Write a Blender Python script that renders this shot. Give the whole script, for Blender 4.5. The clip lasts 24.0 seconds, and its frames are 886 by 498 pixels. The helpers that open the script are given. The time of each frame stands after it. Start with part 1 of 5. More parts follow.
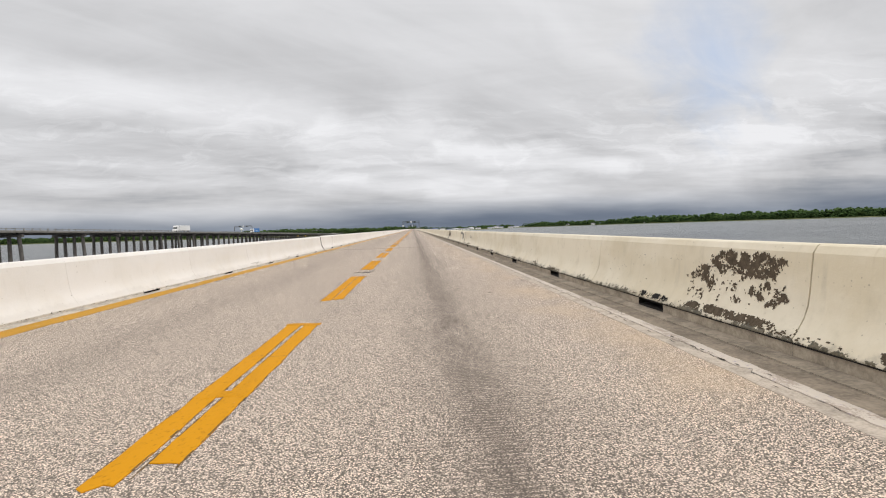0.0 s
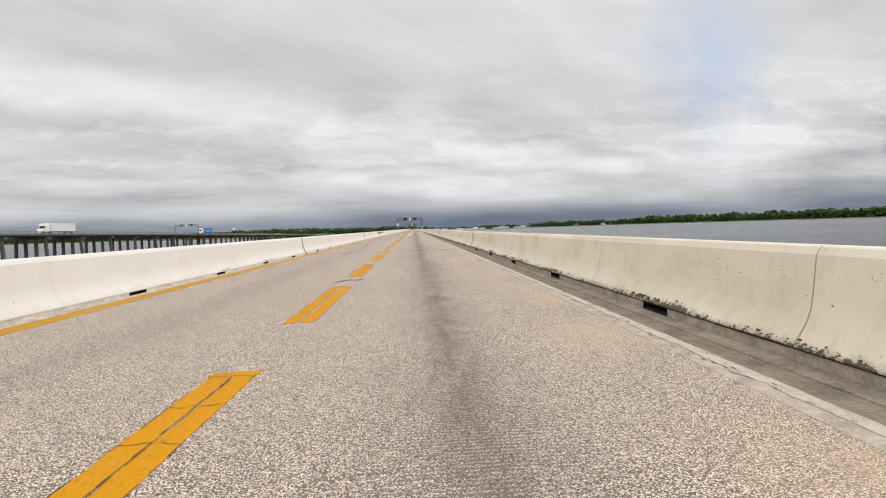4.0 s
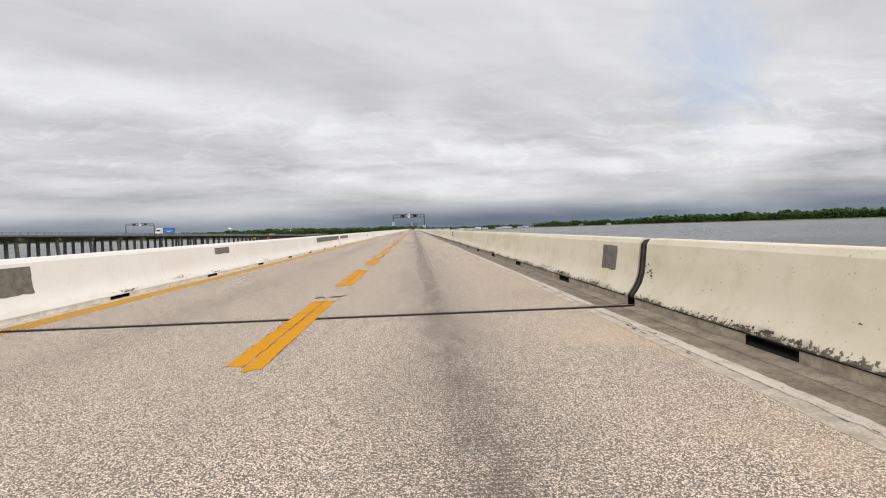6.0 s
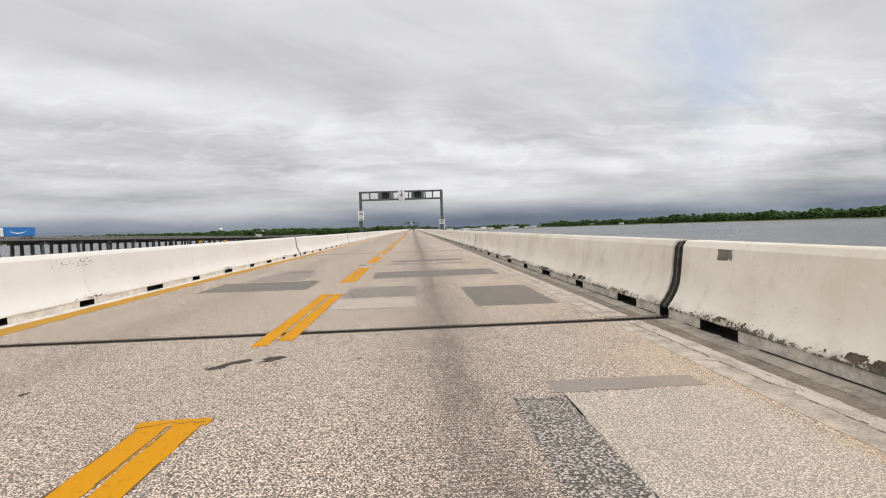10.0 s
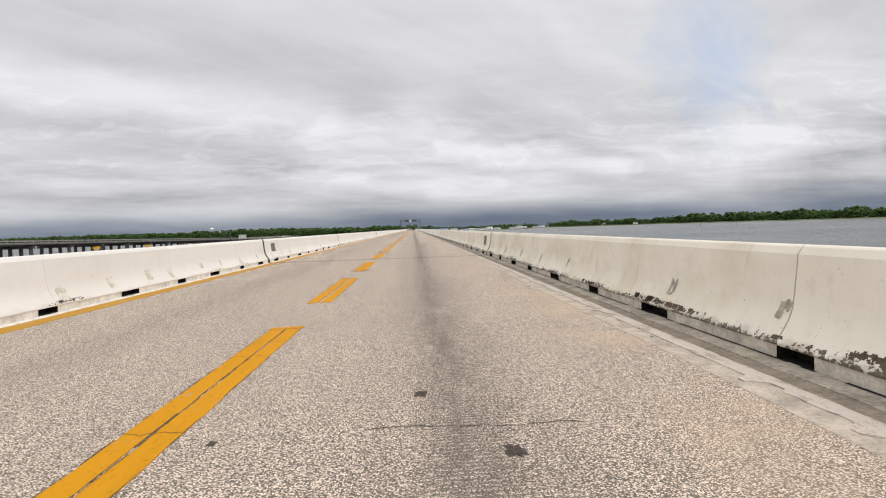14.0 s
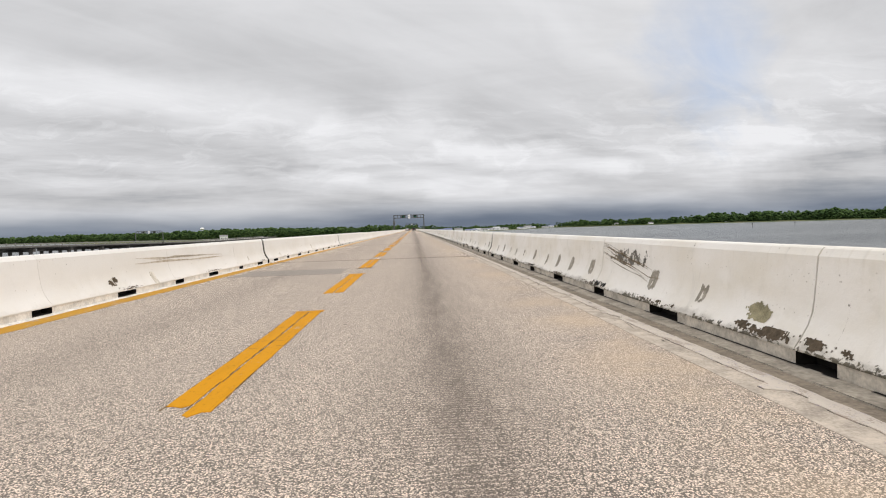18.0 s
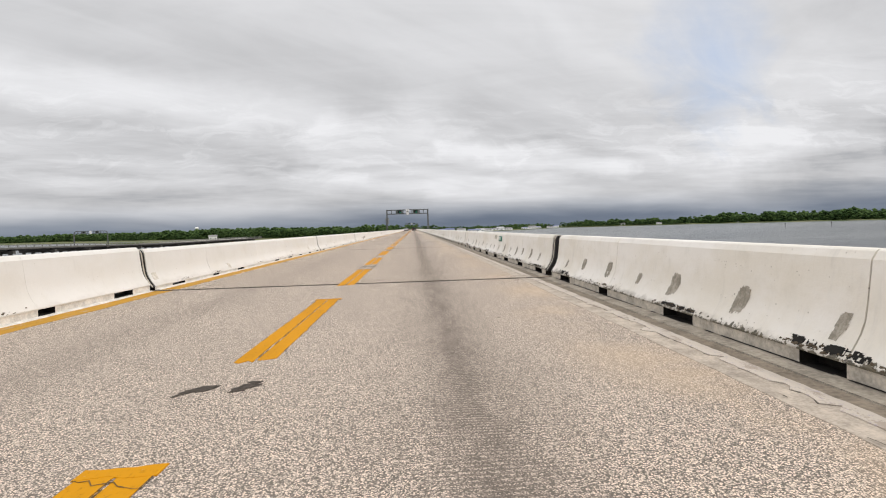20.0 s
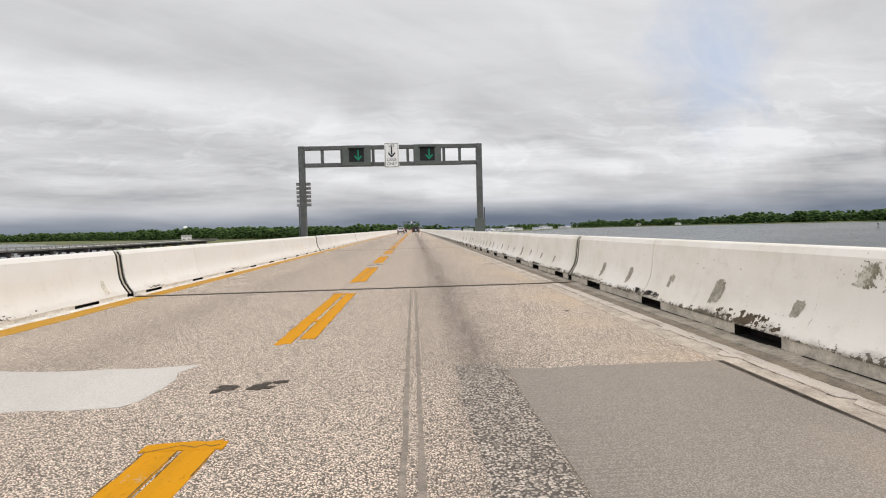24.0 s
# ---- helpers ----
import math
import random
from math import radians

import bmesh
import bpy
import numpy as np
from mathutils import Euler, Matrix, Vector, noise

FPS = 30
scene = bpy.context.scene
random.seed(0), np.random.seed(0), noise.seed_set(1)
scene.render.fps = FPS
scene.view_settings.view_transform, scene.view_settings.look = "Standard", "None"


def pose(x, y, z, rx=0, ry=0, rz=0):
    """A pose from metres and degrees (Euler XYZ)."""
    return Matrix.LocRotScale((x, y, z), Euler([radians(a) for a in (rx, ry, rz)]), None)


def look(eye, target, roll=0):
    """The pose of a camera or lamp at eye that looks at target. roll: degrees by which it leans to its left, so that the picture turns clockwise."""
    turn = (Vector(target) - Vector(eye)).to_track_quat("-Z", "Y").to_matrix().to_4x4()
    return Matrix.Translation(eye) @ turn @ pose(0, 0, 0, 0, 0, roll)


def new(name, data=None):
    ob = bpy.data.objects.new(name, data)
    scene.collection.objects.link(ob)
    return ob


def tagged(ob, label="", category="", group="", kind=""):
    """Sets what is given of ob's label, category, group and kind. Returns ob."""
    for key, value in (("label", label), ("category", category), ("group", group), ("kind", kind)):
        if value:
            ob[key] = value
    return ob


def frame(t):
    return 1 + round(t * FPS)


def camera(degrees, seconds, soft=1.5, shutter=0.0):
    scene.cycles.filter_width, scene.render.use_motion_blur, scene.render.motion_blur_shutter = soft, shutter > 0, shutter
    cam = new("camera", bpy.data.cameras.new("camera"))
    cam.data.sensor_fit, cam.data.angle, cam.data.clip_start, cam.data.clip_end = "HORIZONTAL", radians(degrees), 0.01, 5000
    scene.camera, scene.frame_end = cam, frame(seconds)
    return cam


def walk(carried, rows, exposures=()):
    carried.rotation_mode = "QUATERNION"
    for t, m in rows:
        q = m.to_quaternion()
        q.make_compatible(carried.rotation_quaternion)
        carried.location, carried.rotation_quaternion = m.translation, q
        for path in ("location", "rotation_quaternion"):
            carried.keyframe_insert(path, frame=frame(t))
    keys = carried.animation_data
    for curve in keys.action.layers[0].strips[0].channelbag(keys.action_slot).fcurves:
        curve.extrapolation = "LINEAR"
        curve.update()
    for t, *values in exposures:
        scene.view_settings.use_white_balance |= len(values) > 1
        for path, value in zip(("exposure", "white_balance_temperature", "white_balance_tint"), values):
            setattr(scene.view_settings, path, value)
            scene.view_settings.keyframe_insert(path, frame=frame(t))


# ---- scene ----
# Lens, then the drive: seconds, metres across and along the bridge, yaw, pitch, roll.
cam = camera(79.66, 24.0, 1.1)
EYE = 1.15
DRIVE = [
    (0.0, -0.12, 0.191, -3.12, -2.30, -1.98),
    (1.0, -0.07, 26.421, -3.12, -2.30, -1.98),
    (2.0, -0.03, 53.061, -3.12, -2.30, -1.96),
    (3.0, -0.03, 80.013, -3.12, -2.30, -1.94),
    (4.0, -0.03, 107.187, -3.12, -2.30, -1.92),
    (5.0, -0.03, 134.508, -3.12, -2.30, -1.90),
    (6.0, -0.03, 161.916, -3.12, -2.30, -1.88),
    (7.0, -0.03, 189.363, -3.12, -2.30, -1.88),
    (8.0, -0.03, 216.806, -3.12, -2.30, -1.89),
    (9.0, -0.03, 244.200, -3.12, -2.30, -1.90),
    (10.0, -0.02, 271.493, -3.12, -2.30, -1.90),
    (11.0, -0.01, 298.626, -3.12, -2.30, -1.90),
    (12.0, 0.01, 325.537, -3.12, -2.30, -1.90),
    (13.0, 0.02, 352.162, -3.12, -2.30, -1.90),
    (14.0, 0.03, 378.448, -3.12, -2.30, -1.90),
    (15.0, 0.02, 404.364, -3.12, -2.30, -1.88),
    (16.0, 0.01, 429.912, -3.12, -2.30, -1.87),
    (17.0, 0.01, 455.134, -3.12, -2.30, -1.85),
    (18.0, 0.00, 480.124, -3.12, -2.29, -1.80),
    (19.0, -0.03, 505.019, -3.13, -2.29, -1.75),
    (20.0, -0.07, 529.987, -3.13, -2.29, -1.70),
    (21.0, -0.10, 555.194, -3.13, -2.28, -1.65),
    (22.0, -0.14, 580.754, -3.13, -2.28, -1.61),
    (23.0, -0.17, 606.647, -3.13, -2.28, -1.57),
    (24.0, -0.26, 632.608, -3.13, -2.28, -1.53),
]
walk(cam, [(t, pose(x, y, EYE, 0, 0, yaw) @ pose(0, 0, 0, 90 + pitch, 0, 0) @ pose(0, 0, 0, 0, 0, roll)) for t, x, y, yaw, pitch, roll in DRIVE])

# ---------- light ----------
SUN_EL, SUN_AZ = radians(52), radians(105)
world = bpy.data.worlds.new("overcast_sky")
scene.world = world
world.use_nodes = True


class Graph:
    """Short hand for node trees."""

    def __init__(self, tree):
        self.t = tree

    def n(self, kind, ins=(), **attrs):
        node = self.t.nodes.new(kind)
        if "op" in attrs:
            node.operation = attrs.pop("op")
        if "dims" in attrs:
            node.noise_dimensions = attrs.pop("dims")
        if "feature" in attrs:
            node.feature = attrs.pop("feature")
        if "clamp" in attrs:
            node.use_clamp = attrs.pop("clamp")
        for key, v in ins.items() if isinstance(ins, dict) else enumerate(ins):
            if isinstance(v, bpy.types.NodeSocket):
                self.t.links.new(v, node.inputs[key])
            elif v is not None:
                node.inputs[key].default_value = v
        return node

    def m(self, op, a, b=None, c=None, clamp=False):
        return self.n("ShaderNodeMath", [a, b, c][: 1 + (b is not None) + (c is not None)], op=op, clamp=clamp).outputs[0]

    def v(self, op, a, b=None):
        return self.n("ShaderNodeVectorMath", [a] if b is None else [a, b], op=op).outputs[0]

    def noise(self, vec, scale, detail=4, rough=0.55, dist=0.0):
        return self.n("ShaderNodeTexNoise", {"Vector": vec, "Scale": scale, "Detail": detail, "Roughness": rough, "Distortion": dist}).outputs[0]

    def step(self, x, a, b):
        node = self.n("ShaderNodeMapRange", {0: x, 1: a, 2: b, 3: 0.0, 4: 1.0})
        node.interpolation_type = "SMOOTHSTEP"
        return node.outputs[0]

    def mix(self, fac, a, b):
        node = self.t.nodes.new("ShaderNodeMix")
        node.data_type = "RGBA"
        for k, val in ((0, fac), (6, a), (7, b)):
            if isinstance(val, bpy.types.NodeSocket):
                self.t.links.new(val, node.inputs[k])
            else:
                node.inputs[k].default_value = val if k == 0 else (*val, 1.0)[:4]
        return node.outputs[2]

    def sep(self, vec):
        return self.n("ShaderNodeSeparateXYZ", [vec]).outputs

    def com(self, x, y, z):
        return self.n("ShaderNodeCombineXYZ", [x, y, z]).outputs[0]


# Cloud masses in the sky ahead: from and to (slope across, slope up), half width, lift or fall in brightness.
STREAKS = (
    (-0.85, 0.43, -0.10, 0.245, 0.060, -0.085), (-0.30, 0.34, 0.20, 0.32, 0.100, -0.015), (-0.85, 0.31, -0.15, 0.21, 0.034, 0.09),
    (-0.80, 0.225, -0.20, 0.150, 0.030, -0.055), (-0.16, 0.185, 0.02, 0.168, 0.022, 0.10), (0.06, 0.148, 0.40, 0.100, 0.016, 0.13),
    (-0.80, 0.105, 0.15, 0.078, 0.014, 0.08), (-0.85, 0.085, 0.00, 0.060, 0.020, -0.10), (-0.90, 0.150, -0.25, 0.120, 0.050, -0.10), (0.15, 0.23, 0.50, 0.20, 0.060, -0.06),
    (0.95, 0.42, 1.10, 0.22, 0.140, -0.03), (0.70, 0.060, 1.15, 0.085, 0.050, -0.13), (0.80, 0.110, 1.25, 0.130, 0.060, -0.13), (0.60, 0.15, 0.90, 0.15, 0.030, 0.07),
)


def build_sky():
    g = Graph(world.node_tree)
    world.node_tree.nodes.clear()
    sky = g.n("ShaderNodeTexSky")
    sky.sky_type, sky.sun_disc = "NISHITA", False
    sky.sun_elevation, sky.sun_rotation = SUN_EL, SUN_AZ
    d = g.v("NORMALIZE", g.n("ShaderNodeTexCoord").outputs["Generated"])
    x, y, z = g.sep(d)
    zc = g.m("MAXIMUM", z, 0.0)
    # a level cloud sheet, drawn out along the wind
    up = g.m("ADD", zc, 0.085)
    px, py = g.m("DIVIDE", x, up), g.m("DIVIDE", y, up)
    ca, sa = math.cos(radians(42)), math.sin(radians(42))
    along = g.m("ADD", g.m("MULTIPLY", px, sa), g.m("MULTIPLY", py, ca))
    across = g.m("SUBTRACT", g.m("MULTIPLY", px, ca), g.m("MULTIPLY", py, sa))
    sheet = g.com(g.m("MULTIPLY", along, 0.34), across, 0.0)
    big = g.noise(sheet, 0.75, 5, 0.5, 0.5)
    fine = g.noise(sheet, 2.6, 6, 0.56, 0.6)
    wisp = g.noise(g.com(g.m("MULTIPLY", px, 0.5), g.m("MULTIPLY", py, 1.2), 3.0), 1.7, 6, 0.6, 0.8)
    # slopes ahead of the bridge, shaken so that the masses have no hard outline
    ya = g.m("MAXIMUM", y, 0.2)
    here = g.com(g.m("DIVIDE", x, ya), g.m("DIVIDE", z, ya), 0.0)
    shake = g.n("ShaderNodeTexNoise", {"Vector": here, "Scale": 5.0, "Detail": 5.0, "Roughness": 0.6}).outputs["Color"]
    band = g.noise(g.v("MULTIPLY", here, (1.6, 13.0, 1.0)), 1.5, 5, 0.55, 0.3)
    shaken = g.noise(g.v("MULTIPLY", here, (1.5, 6.0, 1.0)), 1.6, 4, 0.5)
    here = g.v("ADD", here, g.v("MULTIPLY", g.v("SUBTRACT", shake, (0.5, 0.5, 0.5)), (0.22, 0.06, 0.0)))
    calm = g.step(z, 0.01, 0.13)
    tone = g.m("ADD", 0.70, g.m("MULTIPLY", g.m("SUBTRACT", big, 0.5), 0.30))
    tone = g.m("ADD", tone, g.m("MULTIPLY", g.m("MULTIPLY", g.m("SUBTRACT", fine, 0.5), 0.20), calm))
    tone = g.m("ADD", tone, g.m("MULTIPLY", g.m("MULTIPLY", g.m("SUBTRACT", wisp, 0.5), 0.20), calm))
    strata = g.m("MULTIPLY", g.m("SUBTRACT", g.step(z, 0.02, 0.05), g.step(z, 0.09, 0.22)), g.m("SUBTRACT", band, 0.5))
    tone = g.m("ADD", tone, g.m("MULTIPLY", strata, 0.75))
    curl = g.noise(g.v("MULTIPLY", here, (3.4, 15.0, 1.0)), 2.2, 7, 0.62, 1.0)
    tone = g.m("ADD", tone, g.m("MULTIPLY", g.m("MULTIPLY", g.step(curl, 0.46, 0.66), g.m("SUBTRACT", g.step(z, 0.05, 0.12), g.step(z, 0.16, 0.27))), 0.085))
    for u0, v0, u1, v1, half, lift in STREAKS:
        way = (u1 - u0, v1 - v0, 0.0)
        size = way[0] ** 2 + way[1] ** 2
        rel = g.v("SUBTRACT", here, (u0, v0, 0.0))
        t = g.m("DIVIDE", g.n("ShaderNodeVectorMath", [rel, way], op="DOT_PRODUCT").outputs["Value"], size, clamp=True)
        foot = g.n("ShaderNodeVectorMath", {0: way}, op="SCALE")
        g.t.links.new(t, foot.inputs["Scale"])
        gap = g.n("ShaderNodeVectorMath", [g.v("SUBTRACT", rel, foot.outputs[0])], op="LENGTH").outputs["Value"]
        tone = g.m("ADD", tone, g.m("MULTIPLY", g.m("SUBTRACT", 1.0, g.step(gap, half * 0.15, half * 1.9)), lift))
    tone = g.m("MINIMUM", g.m("MAXIMUM", tone, 0.12), 0.86)
    n = g.n("ShaderNodeVectorMath", {0: (0.995, 0.997, 1.022)}, op="SCALE")
    g.t.links.new(tone, n.inputs["Scale"])
    # darker cloud takes a blue cast
    cloud = g.mix(g.step(tone, 0.58, 0.22), n.outputs[0], (0.30, 0.335, 0.39))
    # murk low over the far shore
    ahead = g.step(y, -0.3, 0.55)
    low = g.step(g.m("ADD", z, g.m("MULTIPLY", g.m("SUBTRACT", shaken, 0.5), 0.05)), 0.008, 0.062)
    low = g.m("MAXIMUM", low, g.m("SUBTRACT", 1.0, ahead))
    murk = g.mix(g.step(band, 0.35, 0.68), (0.150, 0.182, 0.240), (0.270, 0.305, 0.365))
    cloud = g.mix(g.m("SUBTRACT", 1.0, low), cloud, murk)
    # a thin place with blue behind it
    spot = g.n("ShaderNodeVectorMath", [g.v("MULTIPLY", g.v("SUBTRACT", here, (0.585, 0.315, 0.0)), (0.8, 0.75, 1.0))], op="LENGTH").outputs["Value"]
    near = g.m("ADD", spot, g.m("MULTIPLY", g.m("SUBTRACT", fine, 0.5), 0.22))
    hole = g.m("MULTIPLY", g.m("SUBTRACT", 1.0, g.step(near, 0.0, 0.145)), 0.62)
    blue = g.n("ShaderNodeVectorMath", {0: sky.outputs[0]}, op="SCALE")
    blue.inputs["Scale"].default_value = 0.10
    cloud = g.mix(hole, cloud, g.mix(0.75, blue.outputs[0], (0.50, 0.63, 0.88)))
    # the overcast is brightest overhead and behind, where the sun stands
    power = g.m("ADD", 1.0, g.m("ADD", g.m("MULTIPLY", g.step(z, 0.42, 0.9), 0.55), g.m("MULTIPLY", g.step(y, 0.45, -0.5), 0.6)))
    bg = g.n("ShaderNodeBackground", {0: cloud, 1: power})
    out = g.n("ShaderNodeOutputWorld")
    g.t.links.new(bg.outputs[0], out.inputs[0])


build_sky()
sun = new("sun", bpy.data.lights.new("sun", "SUN"))
sun.data.energy, sun.data.angle, sun.data.color = 1.0, radians(14), (1.0, 0.92, 0.82)
sun.matrix_world = look((math.sin(SUN_AZ) * 300, math.cos(SUN_AZ) * 300, math.tan(SUN_EL) * 300), (0, 0, 0))


# ---------- materials ----------
def material(name, rough=0.8, metal=0.0, spec=0.3):
    mat = bpy.data.materials.new(name)
    mat.use_nodes = True
    g = Graph(mat.node_tree)
    bsdf = mat.node_tree.nodes["Principled BSDF"]
    bsdf.inputs["Roughness"].default_value = rough
    bsdf.inputs["Metallic"].default_value = metal
    bsdf.inputs["Specular IOR Level"].default_value = spec
    return mat, g, bsdf


def relief(g, bsdf, height, strength, dist):
    b = g.n("ShaderNodeBump", {"Height": height, "Strength": strength, "Distance": dist})
    g.t.links.new(b.outputs[0], bsdf.inputs["Normal"])


def plain(name, col, rough=0.6, metal=0.0, vary=0.12, scale=6.0, spec=0.3, bump=0.0):
    mat, g, bsdf = material(name, rough, metal, spec)
    pos = g.n("ShaderNodeTexCoord").outputs["Object"]
    n = g.m("ADD", g.m("MULTIPLY", g.noise(pos, scale, 5), 0.6), g.m("MULTIPLY", g.noise(pos, scale * 9, 3), 0.4))
    dark, bright = tuple(v * (1 - vary) for v in col), tuple(min(1, v * (1 + vary)) for v in col)
    g.t.links.new(g.mix(g.step(n, 0.3, 0.7), dark, bright), bsdf.inputs["Base Color"])
    if bump:
        relief(g, bsdf, n, bump, 0.01)
    return mat


def place(g):
    return g.n("ShaderNodeNewGeometry").outputs["Position"]


def road_material(name, tone=(0.458, 0.379, 0.309), coarse=1.0, worn=1.0):
    """Worn bridge-deck concrete with exposed stone, a dark oil track in each lane and faint tining."""
    mat, g, bsdf = material(name, 0.85)
    pos = place(g)
    x, y, z = g.sep(pos)
    rnd = g.n("ShaderNodeObjectInfo").outputs["Random"]
    stone = g.n("ShaderNodeTexVoronoi", {"Vector": pos, "Scale": 108.0 if coarse <= 1 else 66.0}).outputs
    grit = g.noise(pos, 210.0, 3, 0.65)
    big = g.noise(g.v("MULTIPLY", pos, (1.0, 0.35, 1.0)), 0.9, 5, 0.55)
    mid = g.noise(pos, 7.0, 4, 0.6)
    pale, grey = tuple(v * 2.30 for v in tone), tuple(v * 0.13 for v in tone)
    sx = g.sep(stone["Color"])[0]
    pebble = g.mix(g.step(sx, 0.0, 0.85), tuple(v * 0.70 for v in tone), pale)
    gapmask = g.step(g.m("ADD", stone["Distance"], g.m("MULTIPLY", g.m("SUBTRACT", grit, 0.5), 0.34)), 0.47, 0.55)
    col = g.mix(gapmask, pebble, grey)
    col = g.mix(1.0 - min(1.0, 0.92 * coarse), col, tone)
    col = g.mix(g.m("MULTIPLY", g.step(grit, 0.45, 0.75), 0.30), col, tuple(min(0.9, v * 1.6) for v in tone))
    col = g.mix(g.m("MULTIPLY", g.step(big, 0.36, 0.72), 0.22), col, tuple(v * 0.66 for v in tone))
    col = g.mix(g.m("MULTIPLY", g.step(mid, 0.55, 0.8), 0.18), col, tuple(v * 1.25 for v in tone))
    tint = g.m("MULTIPLY", rnd, 0.10)
    col = g.mix(tint, col, (0.40, 0.36, 0.32))
    # brown dust washed towards the gutter
    dust = g.m("MULTIPLY", g.step(x, 0.9, 2.0), g.step(g.noise(pos, 0.6, 4, 0.6), 0.38, 0.66))
    col = g.mix(g.m("MULTIPLY", dust, 0.50 * worn), col, (0.54, 0.41, 0.28))
    # oil dripped along the middle of each lane, caught in the tining
    tine = g.n("ShaderNodeMath", [g.m("MULTIPLY", g.m("ADD", y, g.m("MULTIPLY", grit, 0.012)), 2 * math.pi / 0.042)], op="SINE").outputs[0]
    groove = g.m("ADD", 0.72, g.m("MULTIPLY", tine, 0.28))
    wob = g.m("MULTIPLY", g.m("SUBTRACT", g.noise(g.v("MULTIPLY", pos, (0.0, 0.12, 0.0)), 1.0, 2), 0.5), 0.16)
    rag = g.step(g.noise(g.v("MULTIPLY", pos, (5.0, 1.3, 1.0)), 1.0, 6, 0.7), 0.15, 0.66)
    for centre, half, amount in ((0.27, 0.32, 0.74), (0.30, 0.85, 0.42), (-3.45, 0.75, 0.34)):
        off = g.m("ABSOLUTE", g.m("SUBTRACT", g.m("ADD", x, wob), centre))
        band = g.m("SUBTRACT", 1.0, g.step(off, 0.0, half))
        col = g.mix(g.m("MULTIPLY", g.m("MULTIPLY", g.m("MULTIPLY", band, rag), groove), amount * worn), col, (0.098, 0.078, 0.062))
    wheel = g.m("SUBTRACT", 1.0, g.step(g.m("ABSOLUTE", g.m("SUBTRACT", x, 0.2)), 0.3, 1.0))
    col = g.mix(g.m("MULTIPLY", g.m("MULTIPLY", g.m("MULTIPLY", g.step(tine, 0.2, 0.9), g.step(big, 0.30, 0.62)), wheel), 0.42 * worn), col, tuple(v * 0.35 for v in tone))
    g.t.links.new(col, bsdf.inputs["Base Color"])
    h = g.m("ADD", g.m("MULTIPLY", stone["Distance"], -0.8), g.m("ADD", g.m("MULTIPLY", grit, 0.6), g.m("MULTIPLY", tine, 0.12)))
    relief(g, bsdf, h, 0.5 * coarse, 0.006)
    return mat


